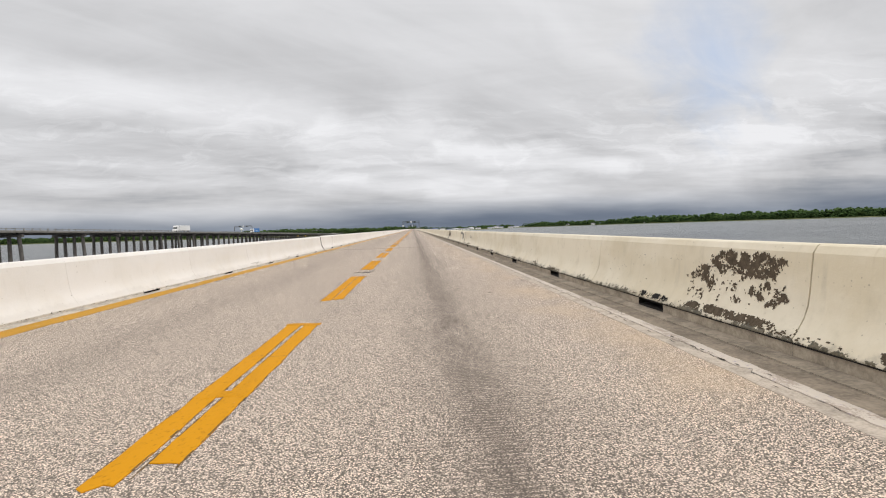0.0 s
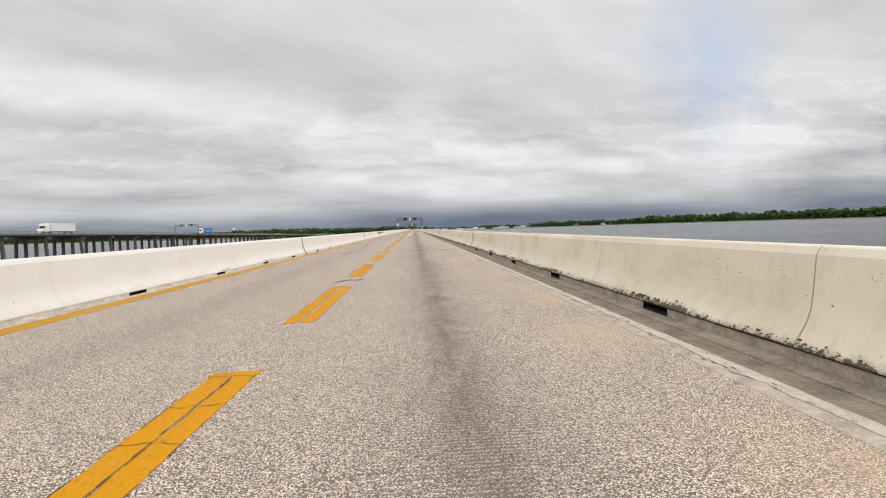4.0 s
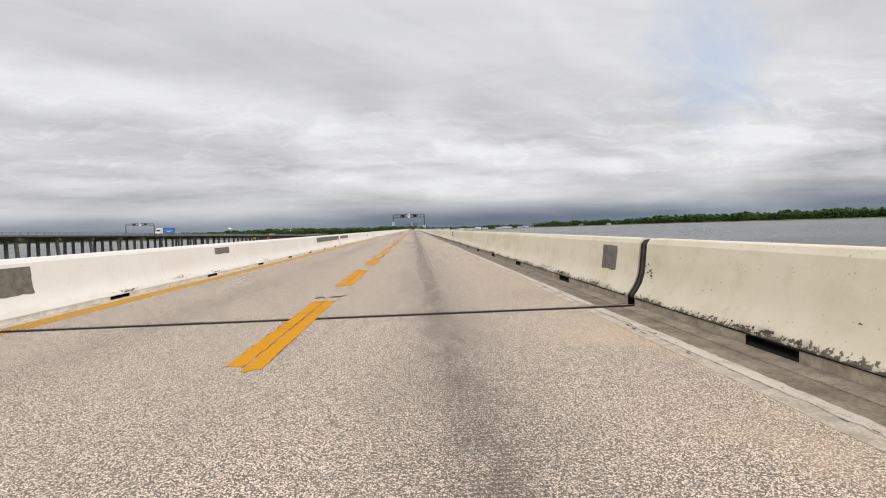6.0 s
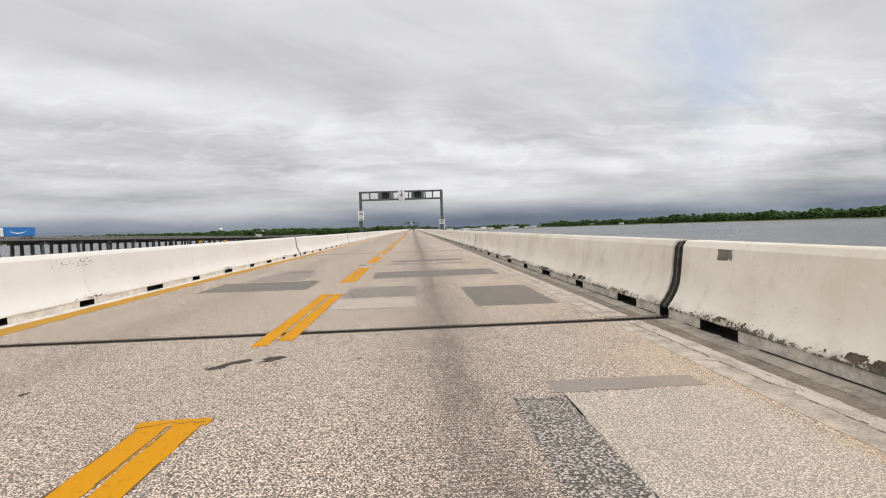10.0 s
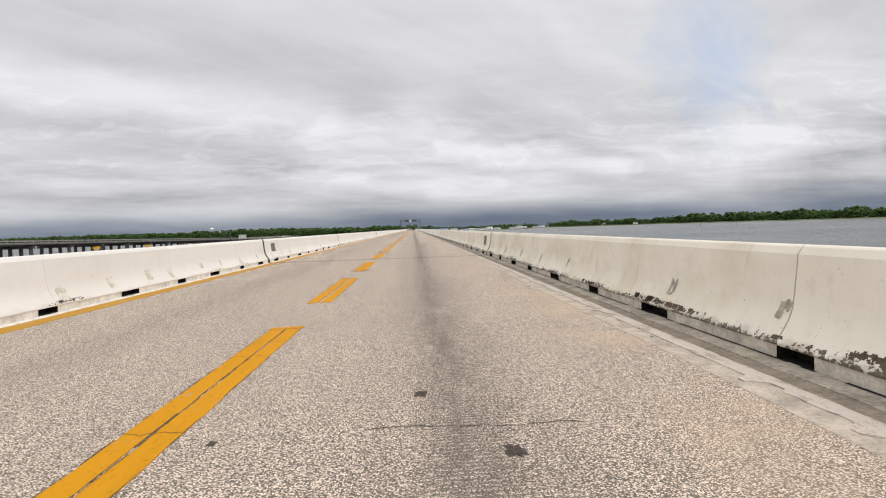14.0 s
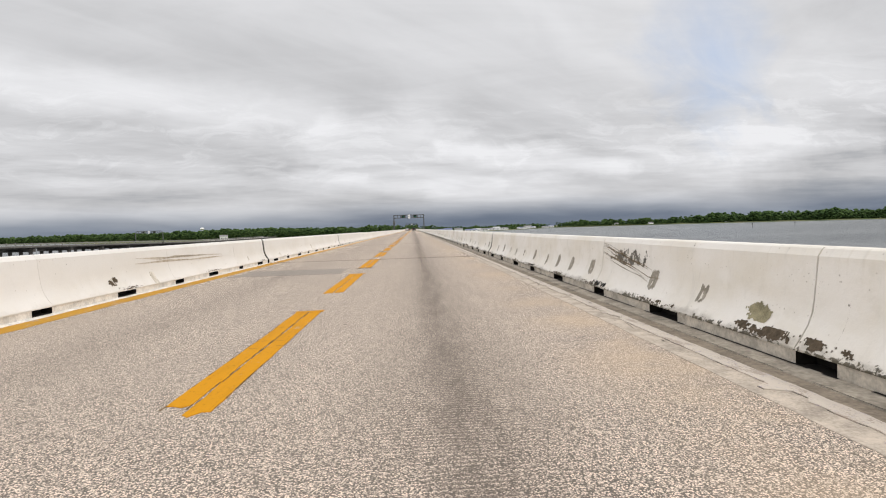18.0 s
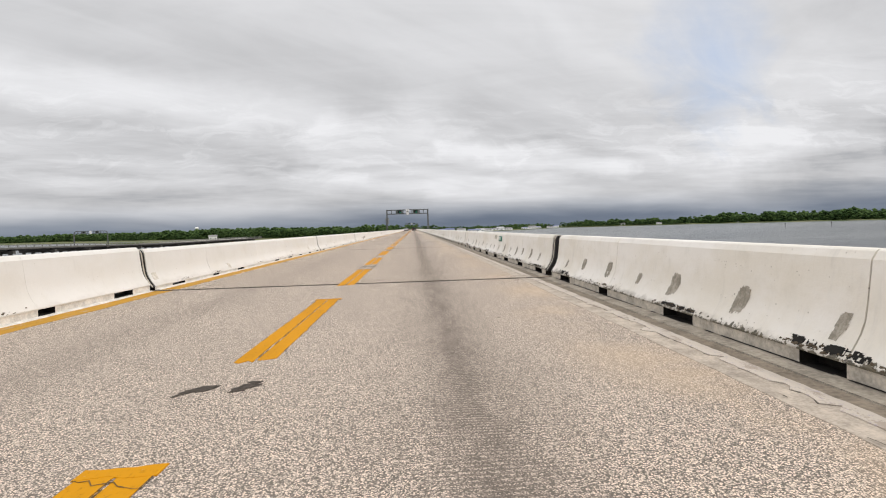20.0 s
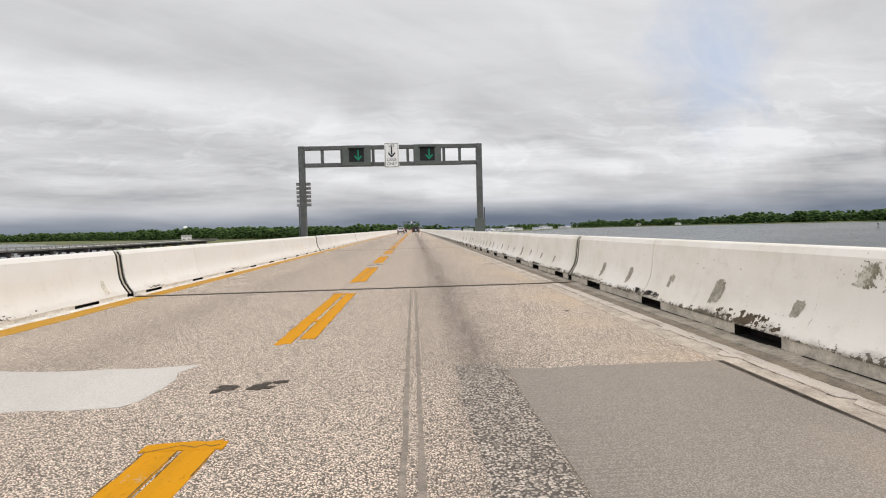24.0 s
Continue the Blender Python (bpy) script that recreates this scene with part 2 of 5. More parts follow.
def barrier_material(name, tone, stain, dirt, moss):
    """Painted concrete: rain streaks, brown bloom, pits, and moss and chips along the foot."""
    mat, g, bsdf = material(name, 0.75)
    pos = place(g)
    x, y, z = g.sep(pos)
    rnd = g.n("ShaderNodeObjectInfo").outputs["Random"]
    streak = g.noise(g.v("MULTIPLY", pos, (1.0, 1.6, 0.8)), 1.0, 5, 0.6)
    run = g.noise(g.v("MULTIPLY", pos, (1.0, 9.0, 1.2)), 1.0, 4, 0.6)
    cloud = g.noise(g.v("MULTIPLY", pos, (1.0, 1.0, 1.6)), 0.75, 5, 0.6)
    fine = g.noise(pos, 26.0, 5, 0.65)
    blot = g.noise(g.v("MULTIPLY", pos, (1.0, 1.0, 0.8)), 5.0, 4, 0.6)
    col = g.mix(g.m("MULTIPLY", g.step(streak, 0.44, 0.75), 0.04 + 0.35 * stain), tone, tuple(v * k for v, k in zip(tone, (0.72, 0.71, 0.66))))
    col = g.mix(g.m("MULTIPLY", g.step(cloud, 0.40, 0.68), stain * 1.25), col, tuple(v * k for v, k in zip(tone, (0.74, 0.68, 0.54))))
    col = g.mix(g.m("MULTIPLY", g.m("MULTIPLY", g.step(run, 0.55, 0.75), g.step(cloud, 0.42, 0.6)), stain * 0.8), col, tuple(v * 0.52 for v in tone))
    col = g.mix(g.m("MULTIPLY", g.step(blot, 0.52, 0.75), stain * 0.8), col, tuple(v * k for v, k in zip(tone, (0.64, 0.62, 0.55))))
    col = g.mix(g.m("MULTIPLY", g.step(fine, 0.56, 0.8), 0.22), col, tuple(v * 0.7 for v in tone))
    # small pits
    pit = g.n("ShaderNodeTexVoronoi", {"Vector": pos, "Scale": 7.0}).outputs
    rare = g.step(g.sep(pit["Color"])[1], 0.80 - 0.25 * moss, 0.88 - 0.15 * moss)
    hole = g.m("MULTIPLY", rare, g.m("SUBTRACT", 1.0, g.step(g.m("ADD", pit["Distance"], g.m("MULTIPLY", fine, 0.08)), 0.07, 0.12)))
    col = g.mix(g.m("MULTIPLY", hole, 0.85), col, (0.13, 0.105, 0.075))
    speck = g.n("ShaderNodeTexVoronoi", {"Vector": pos, "Scale": 24.0}).outputs
    few = g.step(g.sep(speck["Color"])[0], 0.90 - 0.25 * moss, 0.94 - 0.20 * moss)
    dot = g.m("MULTIPLY", g.m("MULTIPLY", few, g.step(blot, 0.38, 0.6)), g.m("SUBTRACT", 1.0, g.step(speck["Distance"], 0.10, 0.22)))
    col = g.mix(g.m("MULTIPLY", dot, 0.6), col, (0.24, 0.19, 0.13))
    # thin brown drips from the rim
    drip = g.noise(g.v("MULTIPLY", pos, (1.0, 24.0, 0.5)), 1.0, 3, 0.6)
    col = g.mix(g.m("MULTIPLY", g.m("MULTIPLY", g.step(drip, 0.62, 0.72), g.step(z, 0.55, 0.88)), stain * 0.5), col, tuple(v * k for v, k in zip(tone, (0.60, 0.53, 0.42))))
    # grime splashed up from the deck
    grime = g.m("SUBTRACT", 1.0, g.step(g.m("ADD", z, g.m("MULTIPLY", g.m("SUBTRACT", g.noise(g.v("MULTIPLY", pos, (1.0, 1.3, 2.0)), 2.2, 6, 0.65), 0.5), 0.30)), 0.12, 0.20))
    col = g.mix(g.m("MULTIPLY", grime, dirt), col, (0.22, 0.19, 0.15))
    # moss and broken edge: comes and goes along the foot
    grow = g.step(g.noise(g.v("MULTIPLY", pos, (0.0, 0.8, 0.0)), 1.0, 3, 0.6), 0.36, 0.68)
    tuft = g.noise(g.v("MULTIPLY", pos, (1.0, 1.0, 1.3)), 17.0, 5, 0.65)
    high = g.m("ADD", 0.125 if moss > 0.1 else 0.045, g.m("MULTIPLY", grow, 0.135 * moss))
    bed = g.step(g.m("ADD", tuft, g.m("MULTIPLY", g.m("SUBTRACT", high, z), 3.4)), 0.50, 0.56)
    col = g.mix(g.m("MULTIPLY", bed, 0.92), col, g.mix(g.step(fine, 0.35, 0.7), (0.030, 0.026, 0.014), (0.12, 0.098, 0.058)))
    col = g.mix(g.m("MULTIPLY", rnd, 0.10), col, (0.45, 0.42, 0.36))
    g.t.links.new(col, bsdf.inputs["Base Color"])
    relief(g, bsdf, g.m("ADD", fine, g.m("SUBTRACT", bed, hole)), 0.3, 0.008)
    return mat


ROAD = road_material("deck_concrete")
GREY_PATCH = road_material("grey_patch_concrete", (0.270, 0.235, 0.20), 0.30, 0.35)
SLATE_PATCH = road_material("slate_patch_concrete", (0.185, 0.163, 0.142), 0.55, 0.3)
DUSK_PATCH = road_material("stained_deck_concrete", (0.375, 0.31, 0.252), 0.9, 0.8)
WHITE_PATCH = road_material("white_patch_concrete", (0.54, 0.51, 0.47), 0.2, 0.1)
COARSE = road_material("coarse_worn_concrete", (0.33, 0.285, 0.24), 1.16, 0.5)
DARK_PATCH = road_material("coarse_dark_patch", (0.27, 0.24, 0.21), 1.16, 0.3)
PALE_PATCH = road_material("pale_patch_concrete", (0.465, 0.40, 0.335), 0.62, 0.3)
BARRIER_L = barrier_material("barrier_paint_clean", (0.80, 0.775, 0.735), 0.12, 0.12, 0.06)
BARRIER_R_OLD = barrier_material("barrier_paint_old", (0.79, 0.715, 0.565), 0.34, 0.5, 0.55)
BARRIER_R_MID = barrier_material("barrier_paint_dirty", (0.77, 0.71, 0.61), 0.40, 0.5, 0.45)
BARRIER_R = barrier_material("barrier_paint_sunworn", (0.84, 0.805, 0.75), 0.28, 0.5, 0.40)
SPALL = plain("spalled_concrete", (0.095, 0.072, 0.048), 0.95, vary=0.45, scale=20, bump=0.6)
GREY_PAINT = plain("grey_cover_paint", (0.165, 0.150, 0.128), 0.8, vary=0.35, scale=7)
BASE_L = plain("bare_base_concrete", (0.70, 0.665, 0.61), 0.9, vary=0.25, scale=4, bump=0.3)
LEDGE_OLD = plain("grimy_ledge_concrete", (0.30, 0.25, 0.19), 0.95, vary=0.4, scale=3, bump=0.4)
LEDGE = plain("washed_ledge_concrete", (0.35, 0.305, 0.245), 0.95, vary=0.4, scale=3, bump=0.4)
STRIP = plain("grey_edge_mortar", (0.43, 0.37, 0.305), 0.9, vary=0.35, scale=5, bump=0.3)
BASE_MID = plain("worn_base_concrete", (0.48, 0.435, 0.37), 0.95, vary=0.35, scale=4, bump=0.4)
BASE_R = plain("stained_base_concrete", (0.36, 0.305, 0.235), 0.95, vary=0.35, scale=4, bump=0.4)
OLIVE = plain("bare_mossy_concrete", (0.28, 0.25, 0.155), 0.95, vary=0.4, scale=9, bump=0.5)


def mottled(name, tone, under):
    """A rubbed film that lets the paint below show through in flecks."""
    mat, g, bsdf = material(name, 0.8)
    pos = place(g)
    n = g.m("ADD", g.m("MULTIPLY", g.noise(pos, 9.0, 5, 0.65), 0.65), g.m("MULTIPLY", g.noise(pos, 45.0, 3), 0.35))
    g.t.links.new(g.mix(g.step(n, 0.40, 0.60), tone, under), bsdf.inputs["Base Color"])
    return mat


BUFF_PAINT = mottled("rubbed_smear", (0.40, 0.335, 0.25), (0.66, 0.60, 0.51))
PEEL = mottled("peeling_paint", (0.20, 0.185, 0.13), (0.62, 0.585, 0.50))
SMEAR = mottled("grey_rubbed_mark", (0.25, 0.225, 0.18), (0.42, 0.38, 0.32))
STAIN = mottled("faint_stain", (0.50, 0.46, 0.38), (0.76, 0.715, 0.64))
YELLOW_STEEL = plain("yellow_steel_paint", (0.70, 0.40, 0.02), 0.5, vary=0.15)
GUTTER = plain("gutter_grime", (0.25, 0.205, 0.155), 0.95, vary=0.4, scale=3, bump=0.4)
RUST = plain("rusty_cover_strip", (0.085, 0.068, 0.052), 0.85, 0.2, vary=0.5, scale=12, bump=0.4)
STEEL_DARK = plain("joint_steel", (0.052, 0.042, 0.034), 0.8, 0.0, vary=0.4, scale=14, spec=0.15)
RUBBER = plain("joint_seal", (0.02, 0.018, 0.017), 0.9, vary=0.3)
SCAR = plain("scraped_marker_pad", (0.065, 0.053, 0.042), 0.95, vary=0.6, scale=30, bump=0.5)
GALV = plain("weathered_steel_paint", (0.115, 0.12, 0.115), 0.55, 0.5, vary=0.2, scale=3)
SIGN_BACK = plain("bare_sign_back", (0.27, 0.27, 0.255), 0.6, 0.2, vary=0.2)
SIGNAL_GREY = plain("signal_housing", (0.11, 0.125, 0.115), 0.6, 0.2, vary=0.12)
BLACK = plain("matt_black", (0.012, 0.014, 0.014), 0.6, vary=0.2)
SIGN_WHITE = plain("sign_white", (0.80, 0.80, 0.78), 0.45, vary=0.05)
SIGN_GREEN = plain("sign_green", (0.0, 0.17, 0.10), 0.45, vary=0.08)
PIER = plain("old_pier_concrete", (0.12, 0.11, 0.10), 0.9, vary=0.35, scale=0.6)
FASCIA = plain("old_bridge_fascia", (0.17, 0.16, 0.145), 0.9, vary=0.3, scale=0.4)
RAIL = plain("old_bridge_rail", (0.25, 0.245, 0.23), 0.85, vary=0.3, scale=1.0)
ROOF = plain("far_roof", (0.24, 0.23, 0.23), 0.8, vary=0.2)
ROOF_PALE = plain("pale_metal_roof", (0.55, 0.55, 0.55), 0.6, vary=0.1)
ROOF_BLUE = plain("blue_grey_roof", (0.16, 0.18, 0.30), 0.7, vary=0.15)
HOUSE = plain("far_house_wall", (0.74, 0.73, 0.70), 0.8, vary=0.08, scale=0.3)
PANE = plain("far_window", (0.05, 0.06, 0.07), 0.2, vary=0.2, spec=0.5)
# near-black: shade inside the drain slots put into colour; also cracks and grimy lips
SHADE_GRIME = plain("slot_shade_and_grime", (0.012, 0.010, 0.008), 0.8, vary=0.5, scale=12)
SCRAPE = plain("brown_scrape", (0.20, 0.155, 0.10), 0.9, vary=0.5, scale=14)
STREAK_RUBBER = plain("thin_tyre_rubber", (0.25, 0.212, 0.175), 0.9, vary=0.35, scale=8)
TYRE = plain("tyre", (0.02, 0.02, 0.02), 0.9, vary=0.2)
RIM = plain("rim", (0.45, 0.45, 0.46), 0.3, 0.9, vary=0.1)
GLASS = plain("tinted_car_glass", (0.015, 0.018, 0.02), 0.08, vary=0.1, spec=0.6)
TAIL = plain("tail_lamp", (0.45, 0.02, 0.015), 0.25, vary=0.1, spec=0.5)


def line_material(name, tone, hold):
    """Road paint, worn through to the concrete in flakes."""
    mat, g, bsdf = material(name, 0.75, spec=0.12)
    pos = place(g)
    wear = g.m("ADD", g.m("MULTIPLY", g.noise(g.v("MULTIPLY", pos, (1.0, 0.4, 1.0)), 6.0, 6, 0.65), 0.7), g.m("MULTIPLY", g.noise(pos, 70.0, 3), 0.3))
    soot = g.noise(g.v("MULTIPLY", pos, (5.0, 0.6, 1.0)), 1.4, 4)
    col = g.mix(g.m("MULTIPLY", g.step(soot, 0.45, 0.8), 0.35), tone, tuple(v * 0.6 for v in tone))
    fleck = g.noise(g.v("MULTIPLY", pos, (1.0, 0.55, 1.0)), 38.0, 5, 0.7)
    col = g.mix(g.m("MULTIPLY", g.step(fleck, 0.54, 0.70), 0.55), col, tuple(v * k for v, k in zip(tone, (0.45, 0.42, 0.8))))
    col = g.mix(g.step(wear, hold, hold + 0.06), col, (0.40, 0.335, 0.28))
    g.t.links.new(col, bsdf.inputs["Base Color"])
    relief(g, bsdf, wear, 0.3, 0.006)
    return mat


YELLOW = line_material("yellow_line_paint", (0.585, 0.262, 0.004), 0.61)
LINE_DIRT = plain("grime_on_line_paint", (0.16, 0.095, 0.03), 0.9, vary=0.5, scale=20)
EDGE_YELLOW = line_material("worn_yellow_edge_paint", (0.50, 0.265, 0.030), 0.565)
WHITE_LINE = line_material("worn_white_edge_paint", (0.57, 0.505, 0.43), 0.52)


def leaf_material():
    mat, g, bsdf = material("far_foliage", 0.9, spec=0.1)
    isl = g.n("ShaderNodeNewGeometry").outputs["Random Per Island"]
    pos = place(g)
    col = g.mix(isl, (0.023, 0.048, 0.016), (0.076, 0.122, 0.036))
    col = g.mix(g.m("MULTIPLY", g.step(g.noise(pos, 0.35, 4), 0.45, 0.75), 0.5), col, (0.018, 0.036, 0.014))
    g.t.links.new(col, bsdf.inputs["Base Color"])
    return mat


LEAF = leaf_material()


def water_material():
    mat, g, bsdf = material("bay_water", 0.28, spec=0.5)
    pos = place(g)
    big = g.noise(g.v("MULTIPLY", pos, (0.004, 0.012, 1.0)), 1.0, 4)
    col = g.mix(g.step(big, 0.35, 0.65), (0.070, 0.082, 0.088), (0.15, 0.162, 0.165))
    # light and dark of the waves put into the base colour, at two sizes
    ripple = g.noise(g.v("MULTIPLY", pos, (0.10, 0.035, 1.0)), 1.0, 6, 0.7)
    col = g.mix(g.m("MULTIPLY", g.step(ripple, 0.46, 0.62), 0.60), col, (0.040, 0.048, 0.055))
    small = g.noise(g.v("MULTIPLY", pos, (0.35, 0.16, 1.0)), 1.0, 5, 0.7)
    col = g.mix(g.m("MULTIPLY", g.step(small, 0.50, 0.62), 0.5), col, (0.16, 0.173, 0.18))
    g.t.links.new(col, bsdf.inputs["Base Color"])
    chop = g.m("ADD", g.noise(g.v("MULTIPLY", pos, (1.0, 0.45, 1.0)), 0.35, 5, 0.6), g.m("MULTIPLY", g.noise(pos, 1.6, 3), 0.3))
    wave = g.noise(g.v("MULTIPLY", pos, (0.05, 0.022, 1.0)), 1.0, 8, 0.75)
    relief(g, bsdf, g.m("ADD", chop, g.m("MULTIPLY", wave, 2.5)), 1.0, 1.4)
    return mat


WATER = water_material()


def grass_material():
    mat, g, bsdf = material("shore_grass", 0.95, spec=0.1)
    pos = place(g)
    col = g.mix(g.step(g.noise(pos, 0.02, 5), 0.35, 0.65), (0.085, 0.115, 0.045), (0.19, 0.19, 0.10))
    g.t.links.new(col, bsdf.inputs["Base Color"])
    return mat


GRASS = grass_material()


# ---------- mesh helpers ----------
def mesh_of(bm, name, mat, smooth=False):
    me = bpy.data.meshes.new(name)
    bm.normal_update()
    bm.to_mesh(me)
    bm.free()
    me.materials.append(mat)
    if smooth:
        me.shade_smooth()
    return me


def part(name, bm, mat, parent=None, label="", at=None, smooth=False):
    """One bmesh, or a ready mesh, as one object, under a thing or a part."""
    me = bm if isinstance(bm, bpy.types.Mesh) else mesh_of(bm, name, mat, smooth)
    ob = new(name, me)
    if parent is not None:
        ob.parent = parent
    if at is not None:
        ob.matrix_basis = at
    if label:
        ob["label"] = label
    return ob


def thing(name, at, label, category, group="", kind=""):
    ob = new(name)
    ob.matrix_basis = at
    return tagged(ob, label, category, group, kind)


def box(x0, x1, y0, y1, z0, z1, bevel=0.0, bm=None):
    bm = bm or bmesh.new()
    vs = [bm.verts.new((x, y, z)) for x in (x0, x1) for y in (y0, y1) for z in (z0, z1)]
    fs = [bm.faces.new([vs[i] for i in q]) for q in ((0, 1, 3, 2), (4, 6, 7, 5), (0, 4, 5, 1), (2, 3, 7, 6), (0, 2, 6, 4), (1, 5, 7, 3))]
    if bevel:
        bmesh.ops.bevel(bm, geom=list({e for f in fs for e in f.edges}), offset=bevel, segments=2, affect="EDGES", profile=0.6)
    return bm


def prism(outline, y0, y1, bm=None):
    """An (x, z) outline drawn out from y0 to y1."""
    bm = bm or bmesh.new()
    a = [bm.verts.new((x, y0, z)) for x, z in outline]
    b = [bm.verts.new((x, y1, z)) for x, z in outline]
    bm.faces.new(a)
    bm.faces.new(b[::-1])
    for i in range(len(a)):
        j = (i + 1) % len(a)
        bm.faces.new((a[j], a[i], b[i], b[j]))
    bmesh.ops.recalc_face_normals(bm, faces=bm.faces)
    return bm


def tube(p, q, r0, r1=None, sides=10, bm=None):
    bm = bm or bmesh.new()
    p, q = Vector(p), Vector(q)
    axis = q - p
    m = Matrix.Translation((p + q) / 2) @ axis.to_track_quat("Z", "Y").to_matrix().to_4x4()
    bmesh.ops.create_cone(bm, cap_ends=True, segments=sides, radius1=r0, radius2=r0 if r1 is None else r1, depth=axis.length, matrix=m)
    return bm


def flat_patch(outline, z0, z1, bm=None):
    """An (x, y) outline as a thin slab."""
    bm = bm or bmesh.new()
    a = [bm.verts.new((x, y, z0)) for x, y in outline]
    b = [bm.verts.new((x, y, z1)) for x, y in outline]
    bm.faces.new(a[::-1])
    bm.faces.new(b)
    for i in range(len(a)):
        j = (i + 1) % len(a)
        bm.faces.new((a[i], a[j], b[j], b[i]))
    bmesh.ops.recalc_face_normals(bm, faces=bm.faces)
    return bm


# ---------- the plan ----------
FOOT_L, FOOT_R = -5.60, 2.90          # feet of the two barriers
TOP = 0.912                           # barrier height
LONG, SHORT = 34.0, 20.3              # span lengths
SEA = -9.0
MARKERS = ((359, 1025), (406, 1025))
CENTRE = -1.53                        # middle of the double line
JOINTS = [33.0 + LONG * i for i in range(-2, 7)] + [237.0 + SHORT * i for i in range(1, 44)]
END = JOINTS[-1]


def rough_rect(rng, w, h, jit, n=6):
    """A rectangle outline about the origin with slightly uneven sides."""
    pts = []
    for (ax, ay), (bx, by) in zip(((-1, -1), (1, -1), (1, 1), (-1, 1)), ((1, -1), (1, 1), (-1, 1), (-1, -1))):
        for i in range(n):
            t = i / n
            pts.append(((ax + (bx - ax) * t) * w / 2 + rng.uniform(-jit, jit), (ay + (by - ay) * t) * h / 2 + rng.uniform(-jit, jit)))
    return pts


def ragged(rng, w, h, n=14, rough=0.25):
    """A ragged rectangle outline about the origin, w by h."""
    pts = []
    for i in range(n):
        a = 2 * math.pi * i / n
        c, s = math.cos(a), math.sin(a)
        k = 1 / max(abs(c), abs(s))
        k = 0.5 * k + 0.5 * min(k, 1.15)
        f = 1 - rough * rng.random()
        pts.append((c * k * f * w / 2, s * k * f * h / 2))
    return pts


# ---------- water and land ----------
bm = bmesh.new()
ring = [bm.verts.new((4700 * math.cos(a), 300 + 4700 * math.sin(a), SEA)) for a in (2 * math.pi * i / 64 for i in range(64))]
bm.faces.new(ring)
tagged(part("water", bm, WATER), "grey wind-ruffled bay water under the bridges", "water", kind="structure")


def land(name, outline, z, label):
    """A low bank: level ground with a sloped sandy rim."""
    cx = sum(p[0] for p in outline) / len(outline)
    cy = sum(p[1] for p in outline) / len(outline)
    bm = bmesh.new()
    low = [bm.verts.new((x, y, SEA - 0.5)) for x, y in outline]
    top = [bm.verts.new((x + (cx - x) * 0.012, y + (cy - y) * 0.012, z)) for x, y in outline]
    bm.faces.new(top)
    for i in range(len(low)):
        j = (i + 1) % len(low)
        bm.faces.new((low[i], low[j], top[j], top[i]))
    bmesh.ops.recalc_face_normals(bm, faces=bm.faces)
    return tagged(part(name, bm, GRASS), label, "shore", kind="structure")


land("ground_left", [(-12, 1090), (-60, 1010), (-200, 1000), (-380, 1300), (-800, 1750), (-1500, 2250), (-2600, 2600), (-3000, 4200), (-12, 4200)], SEA + 1.6, "low green shore behind the old bridge")
land("ground_ahead", [(-12, 1105), (30, 1120), (70, 1500), (260, 1750), (420, 2050), (420, 4200), (-12, 4200)], SEA + 2.0, "low town shore ahead of the bridge")
land("ground_right", [(420, 2050), (700, 1900), (950, 1500), (1150, 1000), (1300, 500), (1500, 0), (2600, -300), (3200, 1500), (2000, 3600), (420, 4200)], SEA + 2.0, "long low wooded shore across the bay")


def woods(name, lines, label, seed, clump=1.0, balls=5):
    """Far trees as clumps of leaves, sown along bands of shore; lines: (x0, y0, x1, y1, depth, count, low, high)."""
    rng = np.random.default_rng(seed)
    bm = bmesh.new()
    bmesh.ops.create_icosphere(bm, subdivisions=1, radius=1.0)
    bm.verts.ensure_lookup_table()
    base = np.array([v.co[:] for v in bm.verts])
    tri = np.array([[v.index for v in f.verts] for f in bm.faces])
    bm.free()
    vs, fs, count = [], [], 0
    for x0, y0, x1, y1, deep, n, low, high in lines:
        away = np.array([y1 - y0, x0 - x1], float)
        away /= np.linalg.norm(away)
        for _ in range(n):
            t, d = rng.random(), rng.random() ** 1.5 * deep
            cx, cy = x0 + (x1 - x0) * t + away[0] * d, y0 + (y1 - y0) * t + away[1] * d
            tall = (low + (high - low) * rng.random()) * (0.82 + 0.13 * math.sin(t * 23 + seed) + 0.1 * math.sin(t * 57))
            for k in range(balls):
                r = tall * rng.uniform(0.19, 0.30) * clump
                h = SEA + 2 + tall * (0.12 + 0.70 * k / (balls - 1))
                jit = 1 + 0.20 * rng.standard_normal((len(base), 1))
                vs.append(base * jit * (r * 1.15, r * 1.15, r * 0.72) + (cx + rng.normal() * tall * 0.2, cy + rng.normal() * tall * 0.2, h))
                fs.append(tri + count)
                count += len(base)
    me = bpy.data.meshes.new(name)
    me.from_pydata(np.concatenate(vs).tolist(), [], np.concatenate(fs).tolist())
    me.materials.append(LEAF)
    return tagged(new(name, me), label, "trees", kind="stuff")


woods("woods_left", [(-22, 1215, -230, 1370, 130, 800, 11, 18), (-230, 1370, -850, 2000, 140, 1500, 13, 23), (-850, 2000, -1600, 2480, 150, 1400, 17, 27), (-1600, 2480, -2900, 3000, 150, 1000, 22, 33)],
      "dense green woods behind the low far shore", 3, 0.50, 9)
